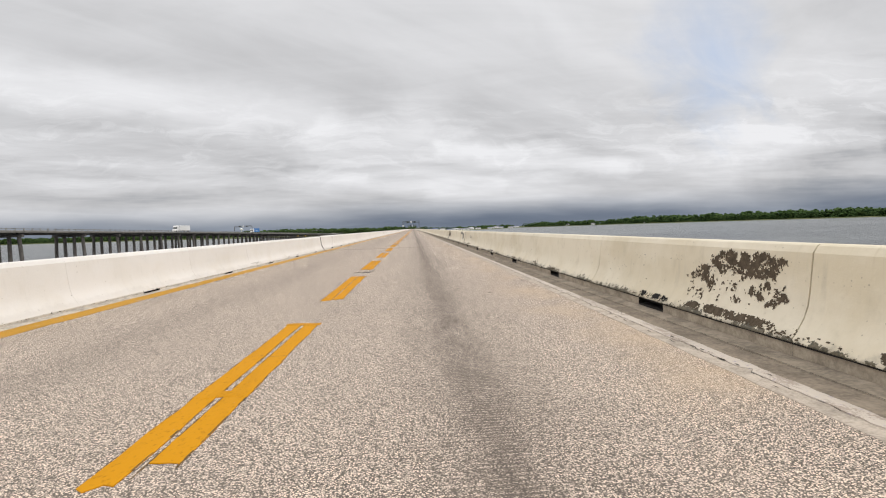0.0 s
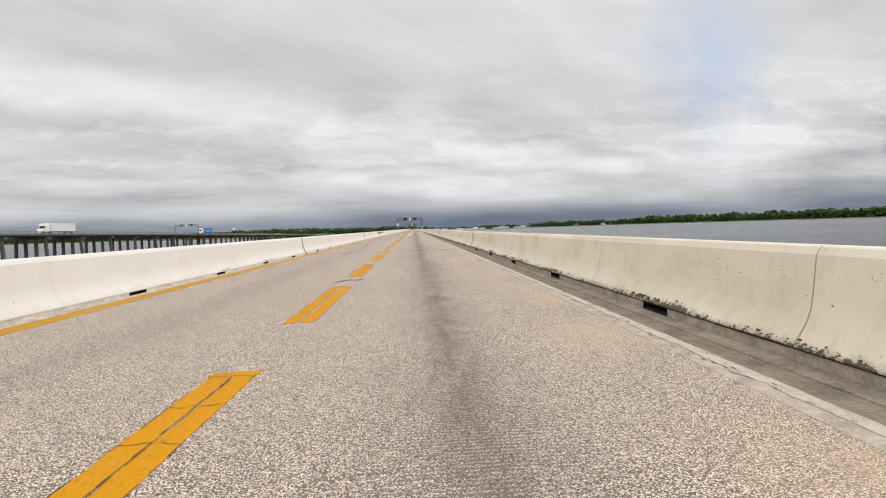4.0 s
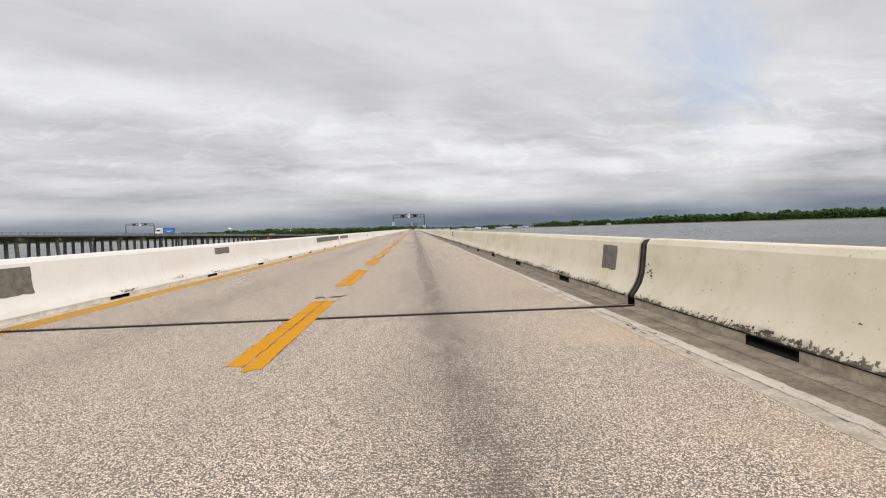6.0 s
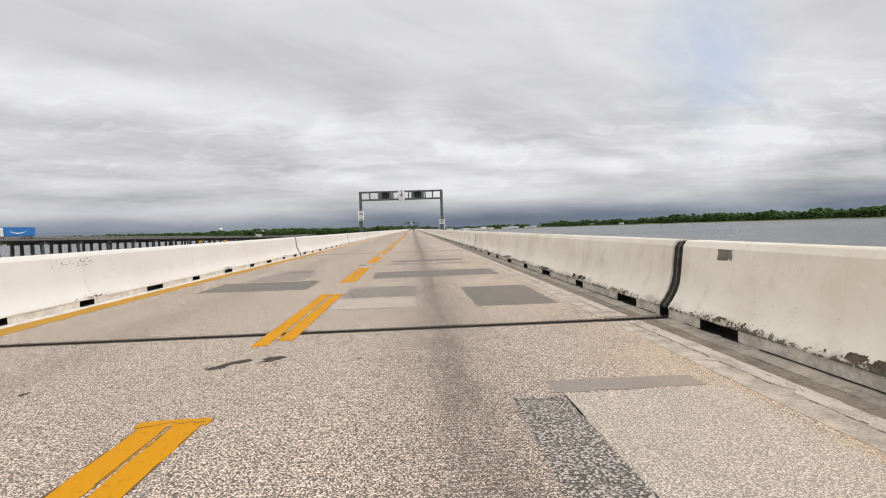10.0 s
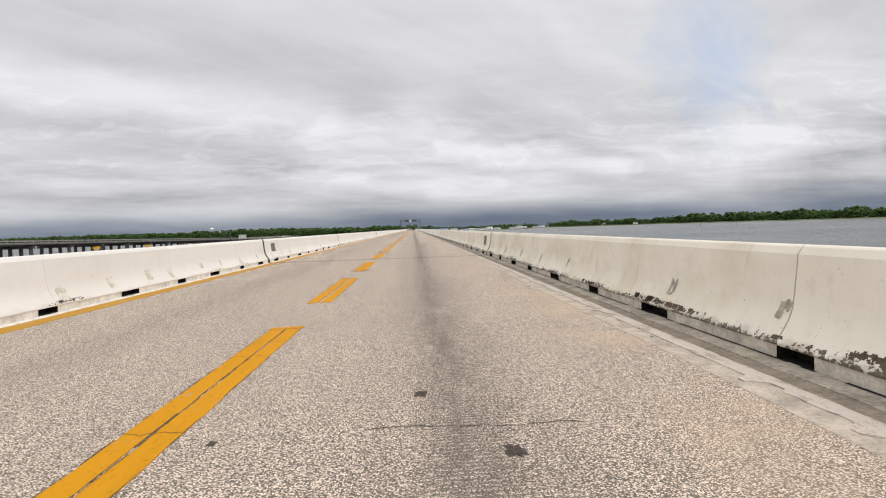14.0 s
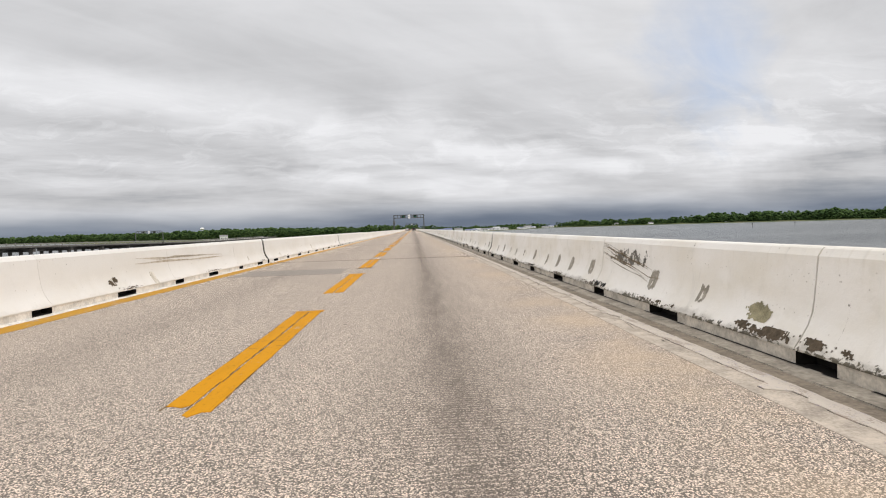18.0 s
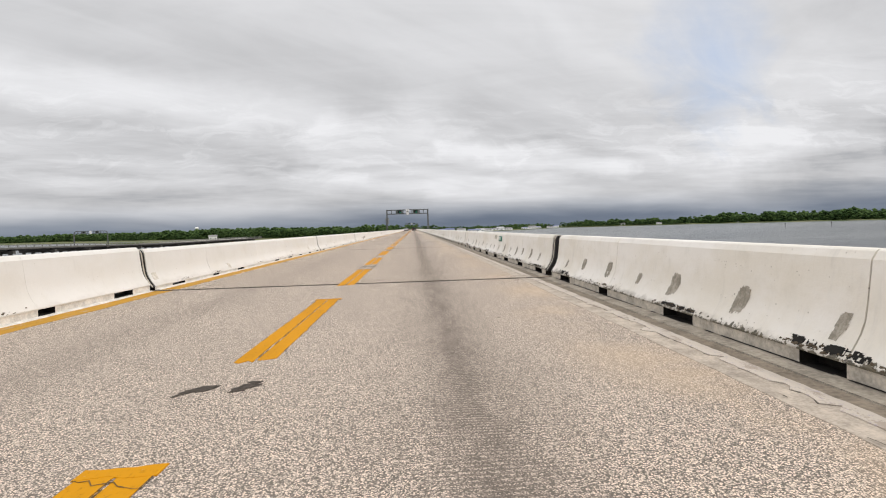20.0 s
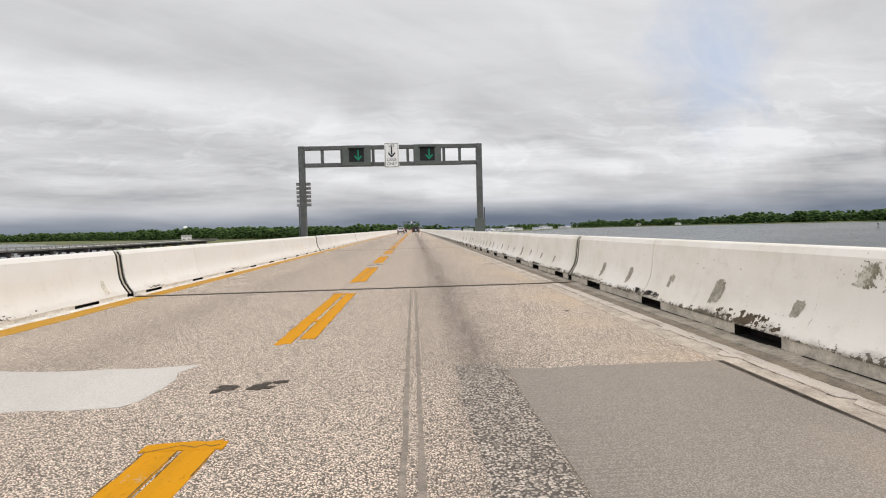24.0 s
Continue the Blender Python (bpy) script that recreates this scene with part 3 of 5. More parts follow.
woods("woods_right", [(1520, 0, 1320, 500, 110, 800, 14, 26), (1320, 500, 1170, 1000, 130, 800, 15, 27), (1170, 1000, 970, 1500, 140, 800, 16, 29),
                      (970, 1500, 720, 1900, 140, 700, 15, 29), (720, 1900, 430, 2060, 140, 380, 11, 22)], "long green belt of trees along the far shore", 8, 0.60, 9)
woods("woods_town", [(430, 2060, 260, 1770, 160, 240, 6, 14), (260, 1770, 80, 1510, 160, 200, 5, 12), (60, 1500, 25, 1180, 60, 60, 4, 8), (255, 1745, 85, 1500, 14, 60, 2.5, 5.5), (415, 2035, 262, 1752, 14, 70, 2.5, 6)], "scattered green trees among the shore houses", 5, 0.68, 8)


def far_house(at, w, d, h, roofh, label, wall=None, storeys=1, roof=None):
    """A house or hall across the water: walls, pitched roof, windows on the side that faces the bridge."""
    th = thing("house", at, label, "house", "houses on the far shore")
    part("wall", box(-w / 2, w / 2, -d / 2, d / 2, 0, h), wall or HOUSE, th)
    bm = bmesh.new()
    prism([(-d / 2 - 0.4, h), (d / 2 + 0.4, h), (0, h + roofh)], -w / 2 - 0.4, w / 2 + 0.4, bm)
    bmesh.ops.rotate(bm, verts=bm.verts, matrix=Matrix.Rotation(radians(90), 3, "Z"))
    part("roof", bm, roof or ROOF, th)
    pane = mesh_of(box(-0.7, 0.7, -0.06, 0.06, 0, 1.5), "window", PANE)
    n = max(2, int(w / 5))
    for s in range(storeys):
        for i in range(n):
            part("window", pane, PANE, th, at=pose(-w / 2 + w * (i + 0.5) / n, -d / 2, 1.1 + 3.0 * s))
    return th


rng = random.Random(11)
for i in range(22):
    t = i / 21
    x, y = 40 + 330 * t + rng.uniform(-12, 12), 1290 + 640 * t + rng.uniform(-30, 30)
    far_house(pose(x, y, SEA + 2, 0, 0, rng.uniform(-25, 15)), rng.uniform(8, 20), rng.uniform(7, 10), rng.choice((2.8, 3.2, 5.0)), rng.uniform(1.2, 2.2), "white far house on the low town shore", storeys=1, roof=rng.choice((ROOF, ROOF_PALE, ROOF_BLUE)))
for x, y, w in ((1010, 1430, 16), (1100, 1180, 14), (1180, 960, 22), (1215, 850, 18), (1265, 680, 15), (1330, 470, 24), (1372, 360, 40), (1398, 290, 36), (1420, 200, 20), (890, 1640, 14), (780, 1790, 18), (640, 1920, 22), (560, 1975, 30)):
    far_house(pose(x + 22, y + 10, SEA + 2, 0, 0, -55), w * 0.55, 9, rng.choice((3.5, 5)), 2.6, "pale house under trees on the far shore")
for x, y in ((-330, 1425),):
    far_house(pose(x, y, SEA + 2, 0, 0, 20), 13, 9, 5, 2.5, "pale house at the edge of the far woods")


def water_tower(at):
    th = thing("water_tower", at, "white water tower far behind the woods", "water tower")
    bm = bmesh.new()
    bmesh.ops.create_uvsphere(bm, u_segments=20, v_segments=12, radius=8)
    bmesh.ops.scale(bm, vec=(1, 1, 0.6), verts=bm.verts)
    bmesh.ops.translate(bm, vec=(0, 0, 34), verts=bm.verts)
    part("tank", bm, SIGN_WHITE, th, smooth=True)
    part("shaft", tube((0, 0, 0), (0, 0, 31), 2.6, 1.8, 14), SIGN_WHITE, th)


water_tower(pose(-833, 2630, SEA + 2))

def channel_marker(x, y):
    th = thing("channel_marker", pose(x, y, SEA), "thin dark channel marker post standing in the bay", "marker post", "channel markers in the bay")
    part("post", tube((0, 0, -2), (0, 0, 5.0), 0.22, 0.18, 8), PIER, th)
    part("board", box(-0.55, 0.55, -0.06, 0.06, 3.6, 4.8, 0.02), PIER, th)


for x, y in MARKERS:
    channel_marker(x, y)

# ---------- bridge deck ----------
road = thing("road", pose(0, 0, 0), "worn pale concrete bridge deck with exposed stone", "road", kind="structure")
X0, X1 = FOOT_L - 0.62, FOOT_R + 0.62
slabs = {}
for a, b in zip(JOINTS, JOINTS[1:]):
    n = round(b - a, 2)
    if n not in slabs:
        slabs[n] = mesh_of(box(X0, X1, 0.105, n - 0.105, -0.45, 0), "slab", ROAD)
    part("slab", slabs[n], ROAD, road, at=pose(0, a, 0))
armour = mesh_of(box(X0, X1, -0.027, 0.027, -0.029, -0.004), "joint_armour", STEEL_DARK)
seal = mesh_of(box(X0, X1, -0.1, 0.1, -0.4, -0.03), "joint_seal", RUBBER)
for y in JOINTS[1:-1]:
    part("joint_armour", armour, STEEL_DARK, road, at=pose(0, y - 0.066, 0))
    part("joint_armour", armour, STEEL_DARK, road, at=pose(0, y + 0.066, 0))
    part("joint_seal", seal, RUBBER, road, at=pose(0, y, 0))
tagged(part("approach_road", box(X0 - 2, X1 + 2, END, 2000, -4, -0.02), ROAD), "pale concrete road running on beyond the bridge", "road", kind="structure")
girder = mesh_of(box(-0.3, 0.3, 0, END - JOINTS[0], -1.7, -0.46), "girder", PIER)
for x in (-5.2, -2.6, 0.0, 2.6):
    part("girder", girder, PIER, road, at=pose(x, JOINTS[0], 0))
for y in JOINTS[::2]:
    part("pier", box(X0 + 0.6, X1 - 0.6, y - 0.6, y + 0.6, SEA - 3, -1.71), PIER, road)

# ---------- edge lines, gutter, centre dashes ----------
marks = thing("road_markings", pose(0, 0, 0), "worn yellow centre dashes and edge lines painted on concrete", "road marking", kind="structure")
strips, cracks = {}, {}
for a, b in zip(JOINTS, JOINTS[1:]):
    n = round(b - a, 2)
    if n not in strips:
        rg = random.Random(int(n))
        flaked = []
        def edged(x0, x1, wob, z, step=0.35, bite=0.0):
            k = int(n / step)
            ys = [0.15 + (n - 0.3) * i / k for i in range(k + 1)]
            left = [(x0 + rg.uniform(-wob, wob), y) for y in ys]
            if bite:
                left, off = [], 0.0
                for y in ys:
                    if off and rg.random() < 0.45:
                        off = 0.0
                    elif rg.random() < 0.16:
                        off = rg.choice((1, 1, 1, -1)) * rg.uniform(0.4, 2.0) * bite
                    left.append((x0 + off + rg.uniform(-wob, wob), y))
                flaked.extend(left)
            right = [(x1 + rg.uniform(-wob, wob), y) for y in ys]
            bm = bmesh.new()
            lv = [bm.verts.new((x, y, z)) for x, y in left]
            rv = [bm.verts.new((x, y, z)) for x, y in right]
            ld = [bm.verts.new((x, y, 0.0)) for x, y in left]
            rd = [bm.verts.new((x, y, 0.0)) for x, y in right]
            for i in range(k):
                bm.faces.new((lv[i], rv[i], rv[i + 1], lv[i + 1]))
                bm.faces.new((ld[i], lv[i], lv[i + 1], ld[i + 1]))
                bm.faces.new((rv[i], rd[i], rd[i + 1], rv[i + 1]))
            bmesh.ops.recalc_face_normals(bm, faces=bm.faces)
            return bm
        old_part = n > 25
        g0 = 2.456 if old_part else 2.545          # gutter's outer edge
        g1 = 2.70 if old_part else 2.695           # and its inner edge
        strips[n] = (mesh_of(edged(FOOT_L + 0.09, FOOT_L + 0.45, 0.020, 0.004), "edge_line", EDGE_YELLOW),
                     mesh_of(edged(2.20, g0 - 0.002, 0.010, 0.003, 0.3), "edge_strip", STRIP),
                     mesh_of(edged(2.335 if old_part else 2.40, g0, 0.008, 0.010, 0.07, 0.028 if old_part else 0.045), "edge_line", WHITE_LINE),
                     mesh_of(edged(g0 + 0.002, g1, 0.010, 0.003), "gutter", GUTTER),
                     mesh_of(prism([(g1 + 0.002, 0.0), (g1 + 0.006, 0.010), (FOOT_R - 0.05, 0.014), (FOOT_R + 0.008, 0.018), (FOOT_R + 0.008, 0.0)], 0.15, n - 0.15), "ledge", LEDGE_OLD if old_part else LEDGE))
        left_ledge = mesh_of(prism([(FOOT_L - 0.012, 0.0), (FOOT_L - 0.012, 0.022), (FOOT_L + 0.045, 0.018), (FOOT_L + 0.08, 0.006), (FOOT_L + 0.082, 0.0)], 0.15, n - 0.15), "ledge", BASE_MID if old_part else BASE_L)
        # dark crack along the barrier's foot, opening and closing
        bm = bmesh.new()
        for lane in range(2):
            last = None
            for q in range(int(n / 0.14)):
                y, h = 0.2 + q * 0.14, rg.uniform(0.0005, 0.005 if old_part else 0.009)
                if lane == 0:
                    at = ((FOOT_R - 0.003, y, 0.117 - h), (FOOT_R - 0.003, y, 0.124 + h)) if old_part else ((FOOT_R - 0.012 - h, y, 0.0205), (FOOT_R + 0.009, y, 0.0205))
                else:
                    at = ((g1 + 0.004, y, 0.0126), (g1 + 0.007 + 0.4 * h, y, 0.0126))
                pair = [bm.verts.new(p) for p in at]
                if last and (h > 0.002 or old_part):
                    bm.faces.new((last[0], last[1], pair[1], pair[0]))
                last = pair
        strips[n] += (mesh_of(bm, "foot_crack", SHADE_GRIME), left_ledge)
        bm = bmesh.new()
        for (xa, ya), (xb, yb) in zip(flaked, flaked[1:]):
            if rg.random() < (0.22 if old_part else 0.45):
                h0, h1 = rg.uniform(0.002, 0.012), rg.uniform(0.002, 0.012)
                bm.faces.new([bm.verts.new(p) for p in ((xa - h0, ya, 0.0042), (xa + 0.004, ya, 0.0042), (xb + 0.004, yb, 0.0042), (xb - h1, yb, 0.0042))])
        for _ in range(int(n * 0.5)):
            x, y = rg.uniform(2.23, g0 - 0.06), rg.uniform(0.5, n - 1.2)
            last = None
            for _ in range(rg.randint(3, 6)):
                pair = [bm.verts.new((x - 0.003, y, 0.0115)), bm.verts.new((x + rg.uniform(0.0, 0.004), y, 0.0115))]
                if last:
                    bm.faces.new((last[0], last[1], pair[1], pair[0]))
                last = pair
                x, y = x + rg.gauss(0, 0.022), y + rg.uniform(0.04, 0.12)
        for _ in range(int(n * (3.0 if old_part else 1.0))):
            x, y, k = rg.uniform(2.26, g0 - 0.05), rg.uniform(0.5, n - 0.6), rg.uniform(0.02, 0.06)
            bm.faces.new([bm.verts.new((x + a * k, y + b * k * 2.2, 0.0118)) for a, b in ragged(rg, 0.5, 1.0, 8, 0.6)])
        cracks[n] = mesh_of(bm, "crack", SCAR)
    for me, lab, nm in zip(strips[n], ("worn yellow edge line", "grey mortar strip along the gutter", "flaked white edge line", "grimy brown gutter strip", "low concrete ledge under the barrier", "dark crack along the barrier foot", "pale concrete ledge under the barrier"), ("edge_line", "edge_strip", "edge_line", "gutter", "ledge", "foot_crack", "ledge")):
        part(nm, me, None, marks, lab, at=pose(0, a, 0))
    tagged(part("crack", cracks[n], RUBBER, marks, "dark cracks where the white edge paint flakes", at=pose(0, a, 0)), kind="stuff")


def dash_mesh(seed):
    """Two parallel stripes with ragged ends."""
    rg = random.Random(seed)
    bm = bmesh.new()
    gap = rg.choice((0.010, 0.016, 0.024))
    far = rg.uniform(-0.15, 0.05)
    for x0 in (-0.165 - gap, gap):
        x1, y0, y1 = x0 + 0.165, -4.4 + rg.uniform(-0.1, 0.3), far + rg.uniform(-0.04, 0.04)
        pts = [(x0, y0), (x0 + 0.05, y0 - rg.uniform(0, 0.05)), (x0 + 0.11, y0 + rg.uniform(-0.04, 0.06)), (x1, y0 + rg.uniform(-0.04, 0.04))]
        pts += [(x1 + rg.uniform(-0.01, 0.01), y0 + (y1 - y0) * i / 12) for i in range(1, 12)]
        pts += [(x1, y1), (x0 + 0.08, y1 + rg.uniform(-0.03, 0.03)), (x0, y1)]
        pts += [(x0 + rg.uniform(-0.01, 0.01), y1 + (y0 - y1) * i / 12) for i in range(1, 12)]
        flat_patch(pts, 0.0, 0.005, bm)
    # where the painters started, stopped and overlapped
    for c, tall in ((far - 0.05, 0.11), (rg.uniform(-3.6, -1.2), rg.uniform(0.07, 0.16)))[: rg.randint(1, 2)]:
        w = rg.uniform(0.36, 0.44)
        lean = rg.uniform(-0.05, 0.05)
        pts = [(-w / 2 + w * i / 5, c - tall / 2 + lean * i / 5 + rg.uniform(-0.02, 0.02)) for i in range(6)]
        pts += [(w / 2 - w * i / 5, c + tall / 2 + lean * (1 - i / 5) + rg.uniform(-0.02, 0.02)) for i in range(6)]
        flat_patch(pts, 0.0, 0.0065, bm)
    main = len(bm.faces)
    # grime along the edges and behind the ridges
    for x0 in (-0.165 - gap, gap):
        for x in (x0 - 0.002, x0 + 0.167):
            for i in range(40):
                if rg.random() < 0.6:
                    y, h = -4.3 + 0.105 * i, rg.uniform(0.002, 0.008)
                    bm.faces.new([bm.verts.new(p) for p in ((x - h, y, 0.0053), (x + h, y, 0.0053), (x + h * 0.6, y + 0.11, 0.0053), (x - h * 0.7, y + 0.11, 0.0053))])
    for c in [far - 0.11] + [rg.uniform(-3.9, -0.8) for _ in range(rg.randint(1, 3))]:
        y = c
        for i in range(9):
            x, yn, h = -0.19 + 0.042 * i, y + rg.gauss(0, 0.022), rg.uniform(0.003, 0.011)
            bm.faces.new([bm.verts.new(p) for p in ((x, y - h, 0.0072), (x + 0.042, yn - h, 0.0072), (x + 0.042, yn + h * 0.3, 0.0072), (x, y + h * 0.3, 0.0072))])
            y = yn
    bm.faces.ensure_lookup_table()
    for f in bm.faces[main:]:
        f.material_index = 1
    me = mesh_of(bm, "dash", YELLOW)
    me.materials.append(LINE_DIRT)
    return me


DASH, DASH_AT = 6.475, 2.05
# the painters' spacing creeps a little along the bridge: station, shift
CREEP = ((0, -1.5), (60, -1.35), (138, 0.0), (200, 0.8), (280, 0.85), (360, 1.05), (385, 0.9), (410, 0.6), (440, 0.25), (490, 0.3), (560, -0.6), (590, -1.0), (634, -1.3), (641, -0.6), (660, -0.9))
dashes = [dash_mesh(s) for s in range(7)]


def dash_end(k):
    s = DASH_AT + DASH * k
    return s + float(np.interp(s, *zip(*CREEP)))


for k in range(-4, int(END / DASH) - 1):
    part("dash", dashes[k * 5 % 7], YELLOW, marks, at=pose(CENTRE, dash_end(k), 0))


def scar_mesh(seed):
    """The torn pad of a lifted road stud."""
    rg = random.Random(seed)
    bm = bmesh.new()
    for i in range(6):
        x, y = rg.uniform(-0.055, 0.055), rg.uniform(-0.10, 0.10)
        flat_patch([(x + a + (y + b) * 0.35, y + b) for a, b in ragged(rg, rg.uniform(0.07, 0.17), rg.uniform(0.06, 0.20), 12, 0.6)], 0.0, 0.004 + 0.0005 * i, bm)
    return mesh_of(bm, "stud_scar", SCAR)


scars = [scar_mesh(s) for s in range(6)]
OFF = {10: 1.0, 22: 1.3, 26: 0.4, 34: 1.05, 38: 1.5, 42: 1.4, 60: 2.2, 72: 0.1, 74: 0.4, 76: 1.8, 86: 0.4, 90: 1.8, 94: 1.35, 98: 1.0}
for k in range(-2, 118, 2):
    for j, dx in enumerate((-0.16, 0.16)):
        part("stud_scar", scars[(k // 2 + j * 3) % 6], SCAR, marks, "dark torn pad of a lifted road stud", at=pose(CENTRE + dx, dash_end(k) + OFF.get(k, 1.2) + 0.08 * j, 0, 0, 0, 8 * (j - 1)))

# ---------- barriers ----------
FACE = [(0.0, 0.122), (0.0, 0.140), (0.060, 0.225), (0.112, 0.315), (0.146, 0.41), (0.163, 0.52), (0.195, TOP - 0.07), (0.232, TOP - 0.012), (0.25, TOP), (0.385, TOP), (0.41, TOP - 0.04), (0.46, 0.36), (0.52, 0.14), (0.52, 0.122)]



def face_of(top):
    """The same profile for a barrier of another height."""
    return [(u, z if z < 0.5 else 0.5 + (z - 0.5) * (top - 0.5) / (TOP - 0.5)) for u, z in FACE]


def sunk(side, a):
    """How deep the left barrier stands in the raised deck at both ends of the bridge."""
    return 0.0 if side > 0 or 237 <= a < 540 else 0.065 if a < 0 else 0.035 if a < 237 else 0.05


def height_at(side, a):
    """Barrier height from its own base."""
    return TOP if side > 0 else 0.93 if 237 <= a < 540 else (0.87 if a < 0 else 0.90 if a < 237 else 0.885) + sunk(side, a)


# stations at which a left joint lies a little off the right one
SKEW = {67.0: -0.13, 622.7: -0.12, 643.0: -0.12}


def on_face(z):
    """How far the barrier's face stands back from its foot at height z."""
    for (u0, z0), (u1, z1) in zip(FACE, FACE[1:7]):
        if z0 <= z <= z1:
            return u0 + (u1 - u0) * (z - z0) / (z1 - z0)
    return 0.235


def unit_mesh(side, length, slots, mat, seed, top):
    """A precast safety-shaped unit with drain slots under it; y from 0 to length."""
    bm = bmesh.new()
    rg = random.Random(seed)
    s = 1 if side > 0 else -1
    end = 0.008 if s > 0 else 0.002
    prism([(s * u, z) for u, z in face_of(top)], end, length - end, bm)
    cap = len(bm.faces)
    edges = [0.001]
    for c in slots:
        edges += [max(0.02, c - 0.33 + rg.uniform(-0.03, 0.03)), min(length - 0.02, c + 0.33 + rg.uniform(-0.03, 0.03))]
    edges.append(length - 0.001)
    for a, b in zip(edges[::2], edges[1::2]):
        if b - a > 0.05:
            box(min(s * 0.012, s * 0.5), max(s * 0.012, s * 0.5), a, b, 0.0, 0.1215, 0.0, bm)
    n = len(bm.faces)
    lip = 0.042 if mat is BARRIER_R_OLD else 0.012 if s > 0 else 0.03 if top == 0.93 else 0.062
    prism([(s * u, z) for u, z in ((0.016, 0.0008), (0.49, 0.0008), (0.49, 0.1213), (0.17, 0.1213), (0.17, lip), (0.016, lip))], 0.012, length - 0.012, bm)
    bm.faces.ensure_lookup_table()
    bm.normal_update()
    # slot ends and back lining go near-black, the recess's shade put into their colour
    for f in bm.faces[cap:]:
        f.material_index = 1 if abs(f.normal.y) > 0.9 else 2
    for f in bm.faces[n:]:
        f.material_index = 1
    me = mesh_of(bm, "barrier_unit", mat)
    me.materials.append(SHADE_GRIME)
    me.materials.append(BASE_L if s < 0 else BASE_R if mat is BARRIER_R_OLD else BASE_MID)
    me.shade_smooth()
    me.set_sharp_from_angle(angle=radians(20))
    return me


units = {}
CUTS_LONG = [0.0, 5.3, 10.15, 14.9, 19.5, 24.05, 28.7, 34.0]
CUTS_SHORT = [0.0, 3.43, 8.01, 12.29, 16.87, 20.3]


def slot_plan(side, a, long):
    """Where the drain slots of a span start, and how far apart they lie."""
    if a > 540:
        return (0.8 if side > 0 else 1.26 if a < 620 else 0.9, 2.2625)
    return (3.24, 4.65) if long else (1.1, 2.2625)


def barrier(side, a, b):
    n = b - a
    long = n > 25
    cuts = [0.11, *(CUTS_LONG if long else CUTS_SHORT)[1:-1], n - 0.11]
    first, step = slot_plan(side, a, long)
    holes = [first + step * i for i in range(9) if first + step * i < n - 0.4]
    mat = BARRIER_L if side < 0 else (BARRIER_R_OLD if a < 236 else BARRIER_R_MID if a < 440 else BARRIER_R)
    top = height_at(side, a)
    key = (side, first, mat.name, top, long)
    if key not in units:
        units[key] = [unit_mesh(side, q - p, [h - p for h in holes if p + 0.05 < h < q - 0.05], mat, i, top) for i, (p, q) in enumerate(zip(cuts, cuts[1:]))]
    look_of = "white-painted concrete barrier" if side < 0 else ("stained beige concrete barrier" if a < 236 else "weathered white concrete barrier")
    th = thing("concrete_barrier", pose(FOOT_R if side > 0 else FOOT_L, a + (SKEW.get(round(a, 1), 0.0) if side < 0 else 0.3 if a > 540 else 0.0), -sunk(side, a)), look_of + " with drain slots along its foot", "barrier", "barriers along the bridge")
    for me, p in zip(units[key], cuts):
        part("barrier_unit", me, mat, th, at=pose(0, p, 0))
    s = 1 if side > 0 else -1
    inner = [(s * (u + (0.016 if u < 0.26 else -0.03)), z - (0.02 if z > 0.5 else 0)) for u, z in face_of(height_at(side, a))]
    part("joint_filler", prism(inner, -0.108, 0.108), RUBBER, th, "black joint filler")
    cover = [(s * (u + (0.009 if u < 0.26 else -0.02)), z - (0.01 if z > 0.5 else 0)) for u, z in face_of(height_at(side, a))]
    part("joint_cover", prism(cover, -0.022, 0.022), BASE_MID if a > 540 else RUST, th, "worn cover strip in the joint")
    return th


BARRIERS = {}
for a, b in zip(JOINTS, JOINTS[1:]):
    for side in (-1, 1):
        BARRIERS[side, round(a, 1)] = barrier(side, a, b)


def holder(side, y):
    """The barrier that stands at y, and y within it."""
    a = max(j for j in JOINTS[:-1] if j <= y)
    return BARRIERS[side, round(a, 1)], y - a


def face_patch(side, y, zc, w, h, mat, name, label, seed=0, rough=0.0, proud=0.004, n=14):
    """A thin layer of paint or a scab that follows the barrier's face."""
    own, yl = holder(side, y)
    rg = random.Random(seed)
    out = ragged(rg, w, h, n, rough) if rough > 0.15 else rough_rect(rg, w, h, rough * 0.12, max(6, int(w * 3)))
    s = 1 if side > 0 else -1
    bm = bmesh.new()
    f, r = [], []
    for a, c in out:
        z = min(max(zc + c, 0.142), (TOP if side > 0 else 0.885) - 0.075)
        f.append(bm.verts.new((s * (on_face(z) - proud), yl + a, z)))
        r.append(bm.verts.new((s * (on_face(z) + 0.004), yl + a, z)))
    bm.faces.new(f)
    for i in range(len(f)):
        j = (i + 1) % len(f)
        bm.faces.new((f[i], f[j], r[j], r[i]))
    bmesh.ops.recalc_face_normals(bm, faces=bm.faces)
    return part(name, bm, mat, own, label)


